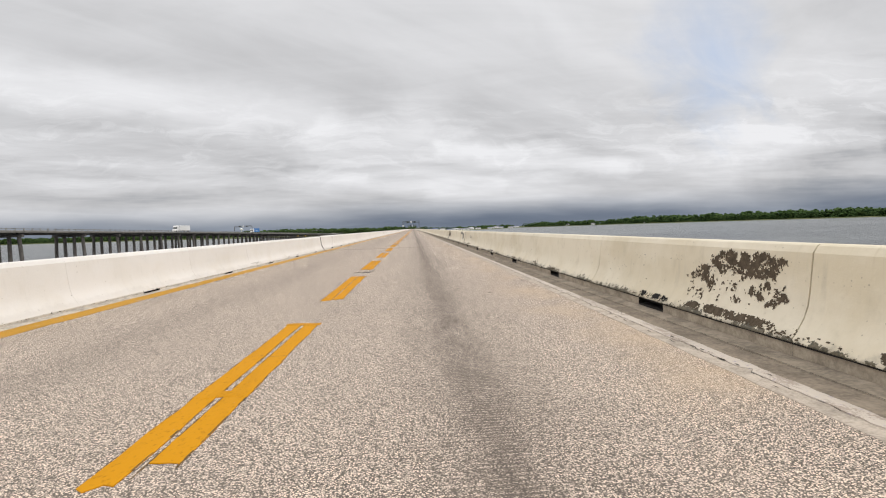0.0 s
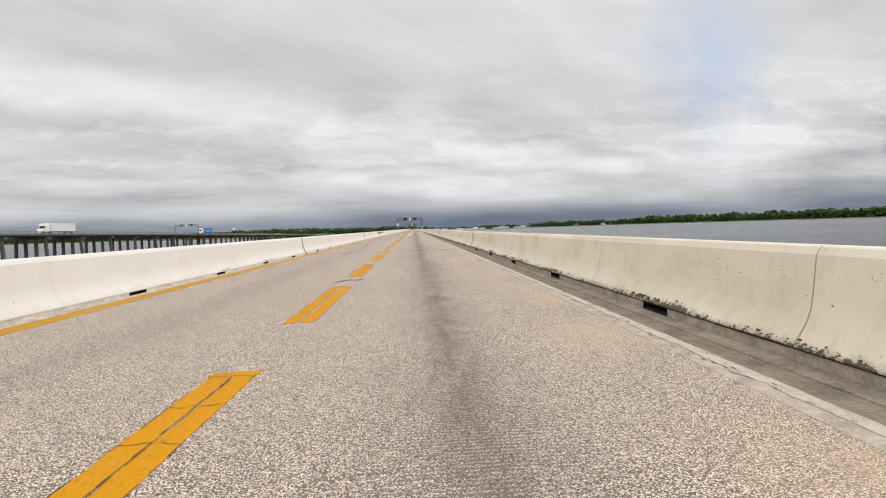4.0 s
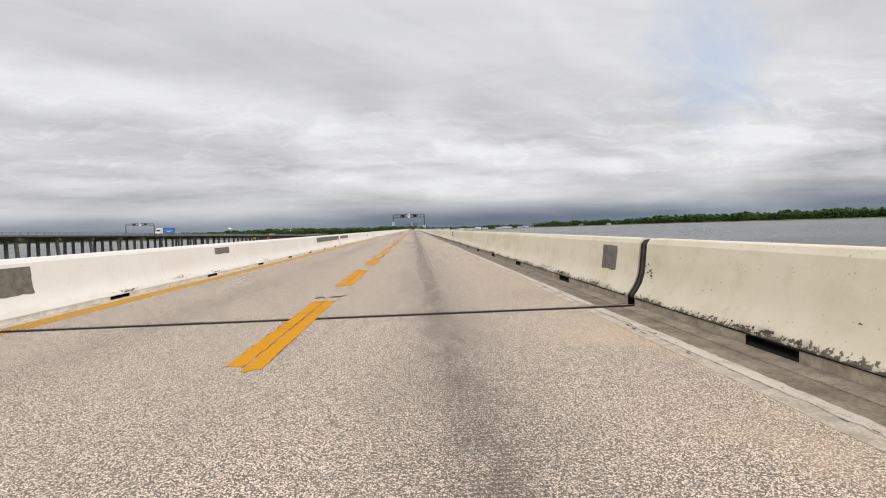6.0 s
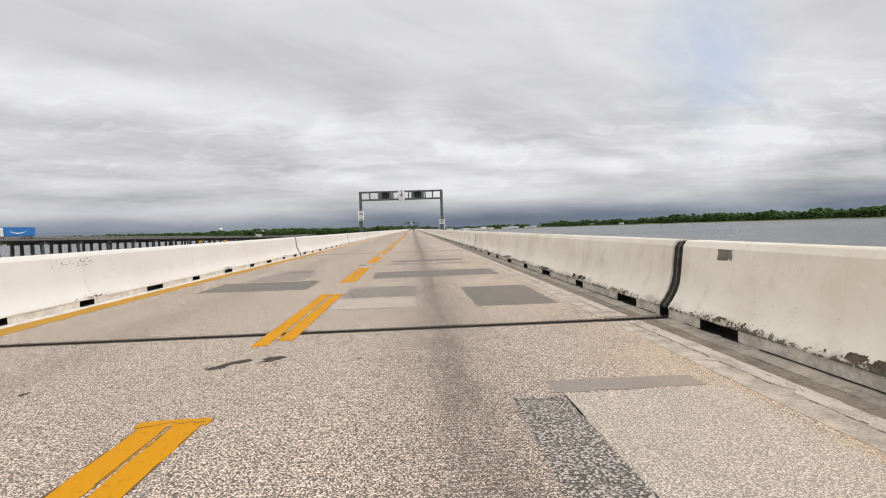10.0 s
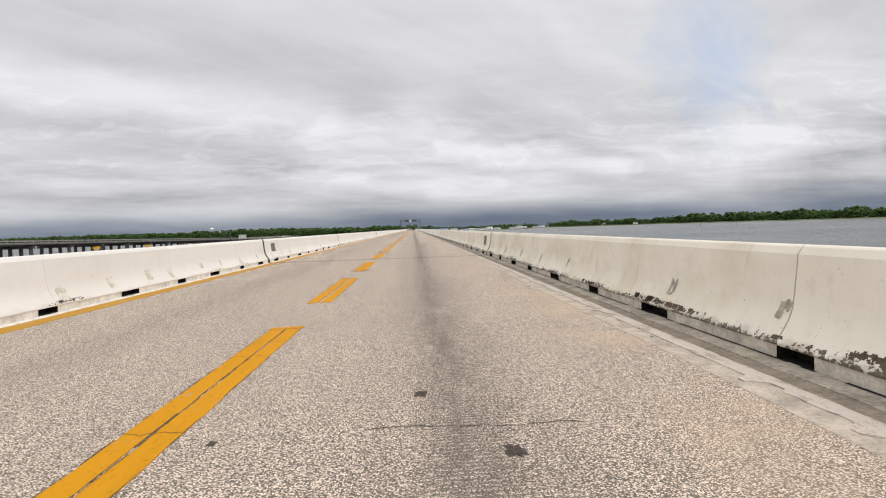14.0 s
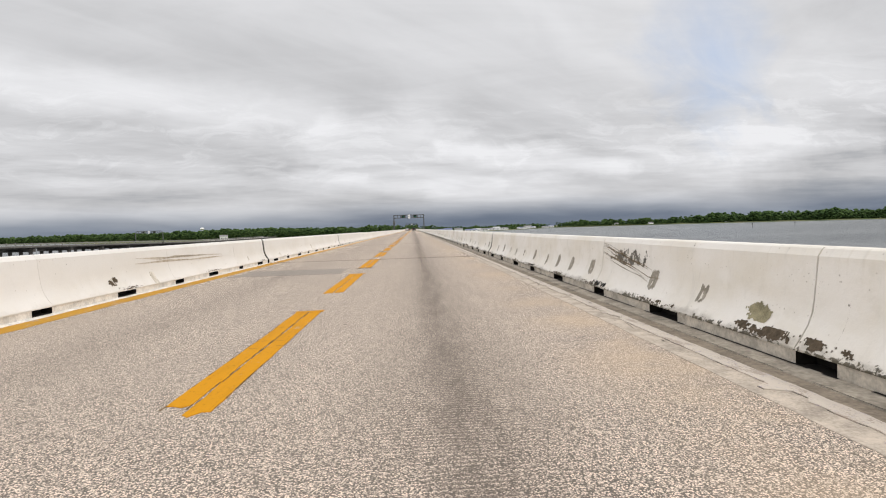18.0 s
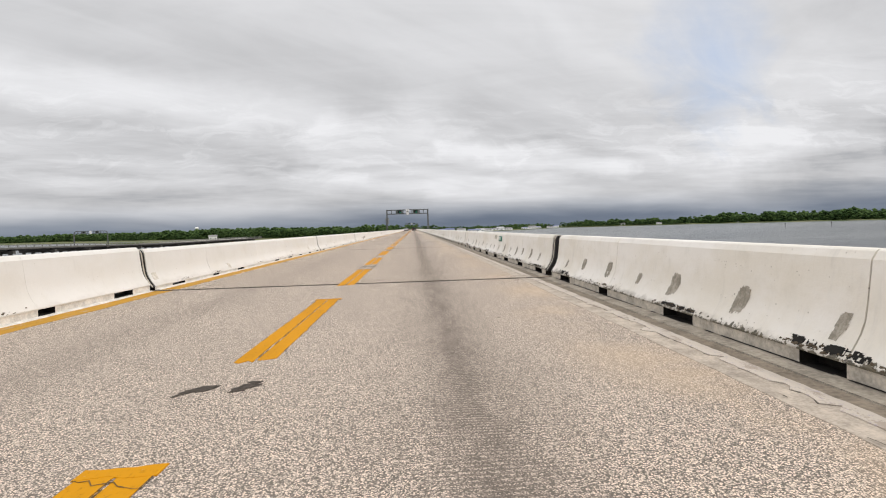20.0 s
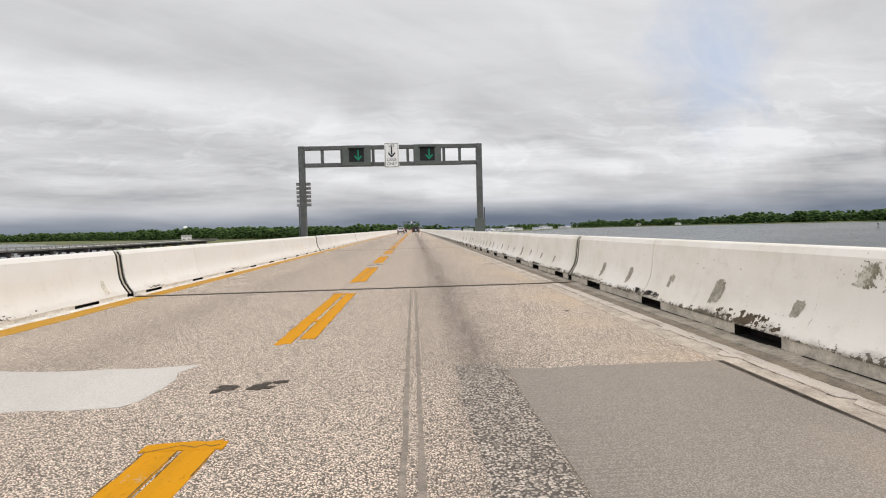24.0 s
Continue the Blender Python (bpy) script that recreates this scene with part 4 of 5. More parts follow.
def wear_cluster(side, y, zc, w, h, n, size, mat, name, label, seed):
    """Many small chipped spots on the barrier's face, as one part."""
    own, yl = holder(side, y)
    rg = random.Random(seed)
    s = 1 if side > 0 else -1
    bm = bmesh.new()
    for _ in range(n):
        cy, cz = rg.gauss(0, w / 4), zc + rg.gauss(0, h / 4)
        k = size * rg.uniform(0.35, 1.2)
        f = []
        for a, c in ragged(rg, k * rg.uniform(0.9, 2.4), k * 0.7, 9, 0.55):
            z = min(max(cz + c, 0.142), TOP - 0.075)
            f.append(bm.verts.new((s * (on_face(z) - 0.003 - 0.001 * rg.random()), yl + cy + a, z)))
        bm.faces.new(f if s < 0 else f[::-1])
    return tagged(part(name, bm, mat, own, label), kind="stuff")


def flaked(side, y, z0, z1, w, mat, name, label, seed, fill=0.5, grain=0.16, veins=False, cell=0.013, boxy=2.5):
    """Paint or concrete lost in ragged flakes: the cells of a fine net over the face where a noise stands high."""
    own, yl = holder(side, y)
    s = 1 if side > 0 else -1
    rg = random.Random(seed)
    nu, nv = int(w / cell), int((z1 - z0) / cell)
    bm, net = bmesh.new(), {}

    def corner(i, k):
        if (i, k) not in net:
            z = min(max(z0 + k * cell + rg.uniform(-0.25, 0.25) * cell, 0.142), TOP - 0.072 if side > 0 else 0.868)
            net[i, k] = bm.verts.new((s * (on_face(z) - 0.0035), yl - w / 2 + i * cell + rg.uniform(-0.25, 0.25) * cell, z))
        return net[i, k]
    for i in range(nu):
        for k in range(nv):
            a, b = 2 * (i + 0.5) / nu - 1, 2 * (k + 0.5) / nv - 1
            p = Vector((i * cell / grain, k * cell / grain, seed * 3.7))
            value = 0.55 * noise.noise(p) + 0.35 * noise.noise(p * 3.1) + 0.25 * noise.noise(p * 8.0)
            rim = max(0.0, (abs(a) ** (4 * boxy if boxy > 3 else boxy) + abs(b) ** boxy) - 0.25)
            if value + fill - rim < 0.5:
                continue
            if veins:
                near = noise.voronoi(Vector((i * cell / 0.09, k * cell / 0.06, seed)))[0]
                if near[1] - near[0] < 0.13:
                    continue
            f = [corner(i, k), corner(i + 1, k), corner(i + 1, k + 1), corner(i, k + 1)]
            bm.faces.new(f if s < 0 else f[::-1])
    return tagged(part(name, bm, mat, own, label), kind="stuff")


def scratch(side, y0, z0, y1, z1, width, mat, n, seed):
    """Long thin scrape lines left by a passing vehicle."""
    own, yl = holder(side, (y0 + y1) / 2)
    shift = yl - (y0 + y1) / 2
    rg = random.Random(seed)
    s = 1 if side > 0 else -1
    bm = bmesh.new()
    for _ in range(n):
        dz, dy = (rg.uniform(-0.1, 0.1), rg.uniform(-0.4, 0.4)) if n > 1 else (0.0, 0.0)
        row = []
        for i in range(7):
            t = i / 6
            z = min(max(z0 + (z1 - z0) * t + dz + rg.gauss(0, 0.012), 0.145), TOP - 0.08)
            yy = y0 + (y1 - y0) * t + dy * (1 - t) + shift
            hw = width * (0.25 + rg.random()) * (1 - abs(2 * t - 1) ** 3 * 0.8)
            row.append([bm.verts.new((s * (on_face(q) - 0.004), yy, q)) for q in (z - hw / 2, z + hw / 2)])
        for p, q in zip(row, row[1:]):
            bm.faces.new((p[0], p[1], q[1], q[0]))
    return tagged(part("scrape", bm, mat, own, "dark scrape lines"), kind="stuff")


# painted-over squares and bare places: side, station, height, length, tall
for side, y, z, w, h, mat in ((1, 34.25, 0.58, 0.62, 0.36, GREY_PAINT), (1, 35.3, 0.78, 1.1, 0.22, GREY_PAINT), (1, 170.2, 0.60, 0.6, 0.38, GREY_PAINT),
                              (-1, 169.85, 0.62, 0.7, 0.42, GREY_PAINT), (-1, 178.2, 0.74, 1.2, 0.24, GREY_PAINT), (-1, 206.3, 0.72, 5.0, 0.28, GREY_PAINT),
                              (1, 204.2, 0.64, 0.8, 0.36, GREY_PAINT), (1, 232.3, 0.56, 0.6, 0.5, GREY_PAINT), (1, 249.4, 0.74, 0.26, 0.24, GREY_PAINT), (1, 276.65, 0.81, 0.24, 0.15, GREY_PAINT),
                              (-1, 400.7, 0.58, 0.6, 0.34, GREY_PAINT), (1, 400.9, 0.56, 0.75, 0.38, GREY_PAINT), (1, 461.2, 0.54, 0.68, 0.38, GREY_PAINT), (-1, 462.0, 0.58, 0.7, 0.36, GREY_PAINT), (1, 624.0, 0.55, 0.9, 0.38, OLIVE), (-1, 624.2, 0.58, 0.7, 0.34, GREY_PAINT)):
    face_patch(side, y, z, w, h, mat, "paint_patch", "square of cover paint" if mat is GREY_PAINT else "bare mossy square", seed=int(y), rough=0.10, n=20)
flaked(1, 612.0, 0.60, 0.85, 1.75, OLIVE, "bare_patch", "bare mossy concrete where paint has peeled", 3, 0.95, 0.25)
flaked(1, 610.6, 0.60, 0.85, 1.15, PEEL, "bare_patch", "grey peeling paint", 4, 0.70, 0.2)
flaked(1, 614.3, 0.68, 0.85, 2.6, PEEL, "bare_patch", "grey peeling paint", 5, 0.66, 0.22)
flaked(1, 607.0, 0.70, 0.85, 1.8, OLIVE, "bare_patch", "mossy strip of peeled paint under the rim", 6, 0.66, 0.2)
flaked(1, 585.0, 0.20, 0.46, 0.45, OLIVE, "bare_patch", "brown-green worn place", 13, 0.80, 0.14)
flaked(1, 590.2, 0.50, 0.75, 0.5, OLIVE, "bare_patch", "brown-green worn place", 14, 0.75, 0.14)
flaked(1, 484.6, 0.22, 0.44, 0.45, OLIVE, "bare_patch", "brown-green worn place", 15, 0.75, 0.14)
flaked(1, 487.6, 0.50, 0.80, 2.0, GREY_PAINT, "bare_patch", "rubbed grey streaks", 16, 0.52, 0.10)
flaked(1, 549.9, 0.62, 0.86, 0.9, PEEL, "bare_patch", "grey peeling paint beside the plate", 17, 0.60, 0.14)
flaked(-1, 228.2, 0.45, 0.75, 1.6, SPALL, "spall", "fine brown chips", 18, 0.46, 0.08)
for y0, z0, y1, z1, w in ((36.8, 0.26, 37.7, 0.56, 0.03), (37.7, 0.56, 37.5, 0.78, 0.04), (37.65, 0.54, 38.5, 0.42, 0.02), (37.2, 0.80, 37.9, 0.78, 0.02)):
    scratch(-1, y0, z0, y1, z1, w, SPALL, 1, int(y0 * 10))
flaked(-1, 198.3, 0.54, 0.90, 9.2, GREY_PAINT, "paint_patch", "long grey band of cover paint with a torn edge", 31, 0.98, 0.35, cell=0.026, boxy=8)
flaked(1, 5.2, 0.53, 0.86, 1.5, SPALL, "spall", "large spalled place showing dark stone", 7, 0.68, 0.11)
flaked(1, 5.9, 0.22, 0.72, 0.8, SPALL, "spall", "spalled flecks of dark stone", 8, 0.52, 0.10)
flaked(1, 5.3, 0.15, 0.26, 2.1, SPALL, "spall", "dark spalled edge near the barrier foot", 9, 0.70, 0.10)
flaked(1, 5.35, 0.26, 0.56, 1.2, SPALL, "spall", "scattered flecks of dark stone", 29, 0.36, 0.07)
flaked(1, 4.75, 0.30, 0.60, 0.6, SPALL, "spall", "spalled flecks of dark stone", 10, 0.50, 0.08)
flaked(1, 46.9, 0.32, 0.86, 2.9, SPALL, "spall", "broad spalled place with veins of paint left", 11, 1.05, 0.25, True)
flaked(1, 47.6, 0.16, 0.36, 1.9, SPALL, "spall", "spalled flecks above the barrier foot", 12, 0.55, 0.10)
wear_cluster(-1, 281.0, 0.76, 1.6, 0.2, 60, 0.024, SCRAPE, "spall", "dark chipped marks", 11)
wear_cluster(1, 168.8, 0.46, 0.4, 0.2, 24, 0.04, SPALL, "spall", "dark chipped marks", 12)
scratch(1, 222.8, 0.42, 225.4, 0.66, 0.011, SCRAPE, 9, 1)
wear_cluster(1, 223.2, 0.50, 1.0, 0.2, 40, 0.022, SCRAPE, "spall", "fine brown chips", 41)
scratch(1, 142.1, 0.46, 143.9, 0.72, 0.014, SCRAPE, 9, 2)
scratch(1, 486.9, 0.45, 488.6, 0.72, 0.014, SCRAPE, 9, 3)
scratch(-1, 589.4, 0.24, 592.8, 0.48, 0.05, SMEAR, 7, 4)
scratch(-1, 491.6, 0.66, 496.4, 0.56, 0.04, BUFF_PAINT, 4, 5)
flaked(-1, 490.5, 0.22, 0.42, 0.4, SPALL, "spall", "dark chipped mark", 104, 0.6, 0.12)
# moss and broken edges that climb from the foot: side, station, length, height, fullness
for k, (side, y, w, top, full) in enumerate(((1, 355.5, 1.7, 0.27, 0.66), (1, 353.6, 0.9, 0.24, 0.6), (1, 381.4, 1.2, 0.26, 0.66), (1, 384.2, 1.4, 0.22, 0.55), (1, 435.2, 3.2, 0.21, 0.62), (1, 559.7, 1.8, 0.27, 0.62),
                                             (1, 562.5, 1.6, 0.22, 0.58), (1, 585.2, 1.6, 0.25, 0.62), (1, 605.4, 1.6, 0.28, 0.64), (1, 222.6, 4.6, 0.23, 0.66), (1, 226.5, 1.6, 0.22, 0.58), (1, 484.2, 1.8, 0.25, 0.60), (1, 461.9, 1.1, 0.27, 0.64),
                                             (1, 3.2, 1.0, 0.25, 0.6), (1, 29.9, 1.6, 0.30, 0.40), (1, 56.6, 2.2, 0.24, 0.6), (1, 138.5, 2.4, 0.20, 0.46), (1, 193.4, 1.4, 0.22, 0.55), (1, 274.3, 2.0, 0.23, 0.58), (1, 248.2, 1.6, 0.22, 0.47),
                                             (-1, 387.4, 1.0, 0.21, 0.52), (-1, 228.9, 1.4, 0.22, 0.58), (1, 637.3, 1.2, 0.28, 0.6), (1, 407.6, 1.8, 0.23, 0.58), (1, 509.6, 1.6, 0.24, 0.6), (1, 532.0, 1.8, 0.24, 0.6), (1, 300.5, 1.6, 0.23, 0.58), (1, 322.0, 1.6, 0.23, 0.58))):
    flaked(side, y, 0.142, top, w, SPALL, "moss", "dark moss and broken edge along the foot", 70 + k, full, 0.13)
flaked(1, 635.75, 0.55, 0.86, 1.1, PEEL, "bare_patch", "grey peeling paint", 101, 0.62, 0.12)
flaked(1, 29.7, 0.46, 0.70, 1.4, SPALL, "spall", "dark scattered chips", 102, 0.36, 0.06)
flaked(1, 222.15, 0.46, 0.56, 0.5, SPALL, "spall", "black chipped marks", 103, 0.55, 0.09)
# rubbed smears along the lower face, and the chewed upper lip of the drain slots
def net_mark(seed, z0, z1, w, lean, fill, grain, mat, name, cell=0.013, drag=1.0):
    """A ragged mark on the right-hand face about y = 0; lean shifts it along as it rises."""
    rg = random.Random(seed)
    nu, nv = int(w / cell), int((z1 - z0) / cell)
    bm, net = bmesh.new(), {}

    def corner(i, k):
        if (i, k) not in net:
            z = max(z0 + k * cell + rg.uniform(-0.25, 0.25) * cell, 0.141)
            net[i, k] = bm.verts.new((on_face(z) - 0.0032, -w / 2 + i * cell + lean * (z - z0) + rg.uniform(-0.25, 0.25) * cell, z))
        return net[i, k]
    for i in range(nu):
        for k in range(nv):
            a, b = 2 * (i + 0.5) / nu - 1, 2 * (k + 0.5) / nv - 1
            p = Vector((i * cell / grain, k * cell / (grain * drag), seed * 5.3))
            value = 0.6 * noise.noise(p) + 0.4 * noise.noise(p * 3.3)
            if value + fill - abs(a) ** 6 - abs(b) ** 4 > 0.5:
                bm.faces.new([corner(i, k), corner(i, k + 1), corner(i + 1, k + 1), corner(i + 1, k)])
    return mesh_of(bm, name, mat)


SMEAR_ME = [net_mark(s, 0.23 + 0.02 * (s % 3), 0.47 + 0.03 * (s % 4), 0.14 + 0.035 * (s % 4), -0.28, 0.98 - 0.10 * (s % 3), 0.08, SMEAR, "smear", drag=3.0) for s in range(10)]
LIP_ME = [net_mark(40 + s, 0.14, 0.185 + 0.015 * (s % 4), 0.8 + 0.15 * (s % 3), 0.0, 0.50 + 0.05 * (s % 4), 0.09, SHADE_GRIME if s % 2 else SPALL, "broken_lip", cell=0.011) for s in range(8)]
rng = random.Random(21)
for y0, y1, gap in ((357, 438, 2.3), (439, 662, 1.13), (662, 760, 2.0)):
    y = y0
    while y < y1:
        y += gap * rng.uniform(0.8, 1.2)
        if min(abs(y - j) for j in JOINTS) > 0.6 and abs(y - 484.7) > 0.4 and rng.random() < 0.9:
            own, yl = holder(1, y)
            part("smear", rng.choice(SMEAR_ME), SMEAR, own, "grey rubbed smear", at=pose(0, yl, 0))
for a, b in zip(JOINTS[1:36], JOINTS[2:37]):
    first, step = slot_plan(1, a, b - a > 25)
    for k in range(9):
        if first + step * k < b - a - 0.5:
            part("broken_lip", rng.choice(LIP_ME), SPALL, BARRIERS[1, round(a, 1)], "dark broken edge over a drain slot", at=pose(0, first + step * k + rng.uniform(-0.1, 0.35), 0))
for y0, y1, gap in ((375, 403, 1.3), (403, 640, 6.0)):
    y = y0
    while y < y1:
        y += gap * rng.uniform(0.45, 1.6)
        if min(abs(y - j) for j in JOINTS) > 0.35:
            face_patch(-1, y, 0.30 + rng.uniform(-0.05, 0.05), rng.uniform(0.10, 0.26), rng.uniform(0.12, 0.30), STAIN, "smear", "", rng.randrange(999), 0.2, n=24)
for side, y0, y1, n in ((1, -20, 237, 30), (1, 237, 660, 45), (-1, -10, 237, 16), (-1, 237, 640, 24)):
    for i in range(n):
        y = y0 + (y1 - y0) * (i + rng.random()) / n
        if min(abs(y - j) for j in JOINTS) > 0.7:
            wear_cluster(side, y, rng.choice((0.155, 0.165, 0.19, 0.21)), rng.uniform(0.5, 1.6), 0.07, rng.randint(25, 60), 0.028, SPALL, "chipping", "", rng.randrange(9999))
for a, b in zip(JOINTS[1:33], JOINTS[2:34]):
    long = b - a > 25
    for side in (1, -1):
        first, step = slot_plan(side, a, long)
        y = a + first
        while y < b - 0.6:
            if rng.random() < ((0.9 if long else 0.8) if side > 0 else 0.3):
                wear_cluster(side, y + rng.uniform(0.0, 0.5), 0.16, rng.uniform(0.6, 1.2), 0.06, rng.randint(30, 70), 0.028, SPALL, "chipping", "", rng.randrange(9999))
            y += step

y = -18.0
while y < 235:
    y += rng.uniform(5, 11)
    if min(abs(y - j) for j in JOINTS) > 2.0:
        wear_cluster(1, y, rng.uniform(0.35, 0.65), rng.uniform(1.5, 3.4), 0.5, rng.randint(14, 36), 0.017, SPALL, "chipping", "", rng.randrange(9999))

# short upright cracks
for y, z0, z1, w in ((642.0, 0.45, 0.62, 0.012), (639.35, 0.36, 0.66, 0.012), (636.5, 0.20, 0.80, 0.018), (484.0, 0.36, 0.78, 0.010), (483.7, 0.22, 0.60, 0.010), (382.2, 0.17, 0.36, 0.010), (140.35, 0.52, 0.72, 0.012), (587.4, 0.60, 0.74, 0.010), (610.6, 0.30, 0.70, 0.012), (461.9, 0.62, 0.76, 0.009), (276.2, 0.72, 0.82, 0.012)):
    scratch(1, y, z0, y - 0.02, z1, w, SCRAPE, 1, int(y * 7))
# the green station plate
own, yl = holder(1, 549.1 - 0.3)
lean = math.degrees(math.atan2(0.05, TOP - 0.4))
plate = part("station_plate", box(-0.33, 0.33, -0.004, 0.004, -0.092, 0.092, 0.002), SIGN_GREEN, own, "green station plate with white figures", at=pose(on_face(0.69) - 0.012, yl, 0.69, 0, 0, 90 + 180) @ pose(0, 0, 0, -lean))


def lettering(text, size, mat, parent, at):
    cu = bpy.data.curves.new("lettering", "FONT")
    cu.body, cu.size, cu.align_x, cu.align_y, cu.extrude = text, size, "CENTER", "CENTER", 0.003
    cu.materials.append(mat)
    ob = new("lettering", cu)
    ob.parent, ob.matrix_basis = parent, at
    return ob


lettering("E36.1", 0.18, SIGN_WHITE, plate, pose(0, -0.007, 0, 90))

# ---------- deck repairs ----------
for x0, x1, y0, y1, mat in (
        (-5.0, -3.6, 263.5, 264.5, GREY_PATCH), (-5.2, -2.1, 266.8, 268.0, GREY_PATCH), (-1.0, 0.0, 266.2, 267.6, PALE_PATCH), (0.02, 1.75, 266.2, 267.5, GREY_PATCH), (-2.9, -2.1, 266.4, 267.1, DARK_PATCH),
        (0.96, 2.1, 273.0, 275.0, PALE_PATCH), (0.60, 0.95, 273.0, 274.95, DARK_PATCH), (0.90, 1.97, 275.03, 275.3, GREY_PATCH), (0.85, 2.05, 279.1, 281.6, SLATE_PATCH), (-1.3, 0.0, 280.6, 282.2, DARK_PATCH),
        (-1.3, -0.02, 279.3, 280.3, PALE_PATCH), (-4.4, -2.2, 282.3, 284.1, SLATE_PATCH), (-4.0, -2.7, 284.3, 286.4, GREY_PATCH), (-1.05, 2.0, 284.1, 285.9, SLATE_PATCH),
        (-0.8, -0.1, 288.5, 289.7, DARK_PATCH), (0.7, 1.8, 288.6, 289.2, DARK_PATCH), (-3.8, -2.9, 286.6, 287.4, DARK_PATCH), (-0.8, 1.7, 290.1, 291.0, SLATE_PATCH),
        (-1.05, 0.1, 571.8, 573.5, SLATE_PATCH), (0.25, 1.6, 571.8, 574.9, DARK_PATCH), (0.24, 1.55, 571.0, 571.75, PALE_PATCH), (-3.2, -1.85, 571.7, 573.0, SLATE_PATCH), (1.0, 1.9, 575.4, 576.6, DARK_PATCH),
        (-1.0, 0.05, 594.3, 595.7, GREY_PATCH), (0.45, 2.25, 631.2, 636.8, GREY_PATCH), (-4.35, -2.2, 636.25, 637.35, WHITE_PATCH), (0.05, 0.44, 631.5, 637.0, COARSE),
        (-4.9, -2.0, 494.5, 496.5, GREY_PATCH), (-3.2, -2.6, 449.9, 450.5, DARK_PATCH), (-1.3, 2.05, 138.3, 138.65, DUSK_PATCH)):
    rg = random.Random(int(y0 * 10))
    pts, rag = [], 4.5 if mat is WHITE_PATCH else 1.0
    for (ax, ay), (bx, by) in zip(((x0, y0), (x1, y0), (x1, y1), (x0, y1)), ((x1, y0), (x1, y1), (x0, y1), (x0, y0))):
        for i in range(6):
            t = i / 6
            pts.append((ax + (bx - ax) * t + rg.uniform(-0.015, 0.015) * rag, ay + (by - ay) * t + rg.uniform(-0.02, 0.02) * rag))
    part("repair_patch", flat_patch(pts, -0.002, 0.003), mat, road, "concrete repair patch")
# saw-cut outline of an old inlay
for x0, x1, y0, y1 in ((0.9, 1.6, 246.8, 247.3),):
    bm = bmesh.new()
    for a0, a1, b0, b1 in ((x0, x1, y0, y0 + 0.012), (x0, x1, y1, y1 + 0.012), (x0, x0 + 0.008, y0 + 0.013, y1 - 0.001), (x1 - 0.008, x1, y0 + 0.013, y1 - 0.001)):
        box(a0, a1, b0, b1, -0.004, 0.002, 0, bm)
    part("saw_cut", bm, STREAK_RUBBER, road, "saw-cut outline of an old inlay")
rng = random.Random(5)
spots = [(0.04, 382.1, 0.10), (0.51, 381.1, 0.12), (0.18, 220.8, 0.08), (0.2, 221.3, 0.07), (0.06, 250.6, 0.13), (0.95, 250.7, 0.13), (1.36, 248.4, 0.11), (-0.78, 248.3, 0.12)]
spots += [(rng.gauss(0.2, 1.0), rng.uniform(0, 640), rng.uniform(0.03, 0.09)) for _ in range(130)] + [(rng.uniform(-4.8, -2.0), rng.uniform(0, 640), rng.uniform(0.03, 0.08)) for _ in range(40)]
for x, y, r in spots:
    part("oil_spot", flat_patch([(x + a, y + b) for a, b in ragged(rng, r * 1.0, r * 1.4, 26, 0.5)], -0.002, 0.0025), SCAR, road)
# hairline cracks that wander across the lanes
for y in [rng.uniform(-5, 660) for _ in range(90)]:
    bm, last = bmesh.new(), None
    x, end, yy = (a := rng.uniform(-5.0, 1.2)), a + rng.uniform(0.4, 1.8), y
    while x < end:
        h = rng.uniform(0.002, 0.007)
        pair = [bm.verts.new((x, yy - h, 0.0022)), bm.verts.new((x, yy + h, 0.0022))]
        if last:
            bm.faces.new((last[0], pair[0], pair[1], last[1]))
        last, x, yy = pair, x + rng.uniform(0.04, 0.10), yy + rng.gauss(0, 0.018)
    if min(abs(y - j) for j in JOINTS) > 0.5:
        part("crack", bm, SCAR, road, "hairline crack in the concrete")
    else:
        bm.free()
# tyre marks
for x, y0, y1 in ((-2.18, 588.5, 617.0), (-2.125, 587.5, 616.0), (-2.07, 589.0, 618.5), (-0.34, 631.0, 642.7), (-0.25, 632.0, 642.7)):
    bm = bmesh.new()
    k = int((y1 - y0) / 0.5)
    row = []
    for i in range(k + 1):
        hw, xx = 0.017 * rng.uniform(0.6, 1.2), x + rng.uniform(-0.006, 0.006)
        row.append([bm.verts.new((xx + s * hw, y0 + 0.5 * i, 0.0035)) for s in (-1, 1)])
    for p, q in zip(row, row[1:]):
        bm.faces.new((p[0], p[1], q[1], q[0]))
    part("tyre_mark", bm, SCAR if x < -1 else STREAK_RUBBER, road, "dark rubber streak")

# ---------- sign gantries ----------
def arrow_mesh(size, mat, name="arrow"):
    bm = bmesh.new()
    box(-0.06 * size, 0.06 * size, -0.012, 0.0, -0.2 * size, 0.5 * size, 0, bm)
    for s in (-1, 1):
        pts = [(0.0, -0.5 * size), (s * 0.36 * size, -0.1 * size), (s * 0.27 * size, 0.0), (0.0, -0.3 * size)]
        a = [bm.verts.new((x, -0.012, z)) for x, z in pts]
        bm.faces.new(a if s > 0 else a[::-1])
    return mesh_of(bm, name, mat)


def lamp_green():
    mat, g, bsdf = material("green_signal_lamps", 0.4)
    bsdf.inputs["Base Color"].default_value = (0.0, 0.16, 0.09, 1)
    bsdf.inputs["Emission Color"].default_value = (0.05, 0.75, 0.45, 1)
    bsdf.inputs["Emission Strength"].default_value = 0.07
    return mat


LAMP = lamp_green()
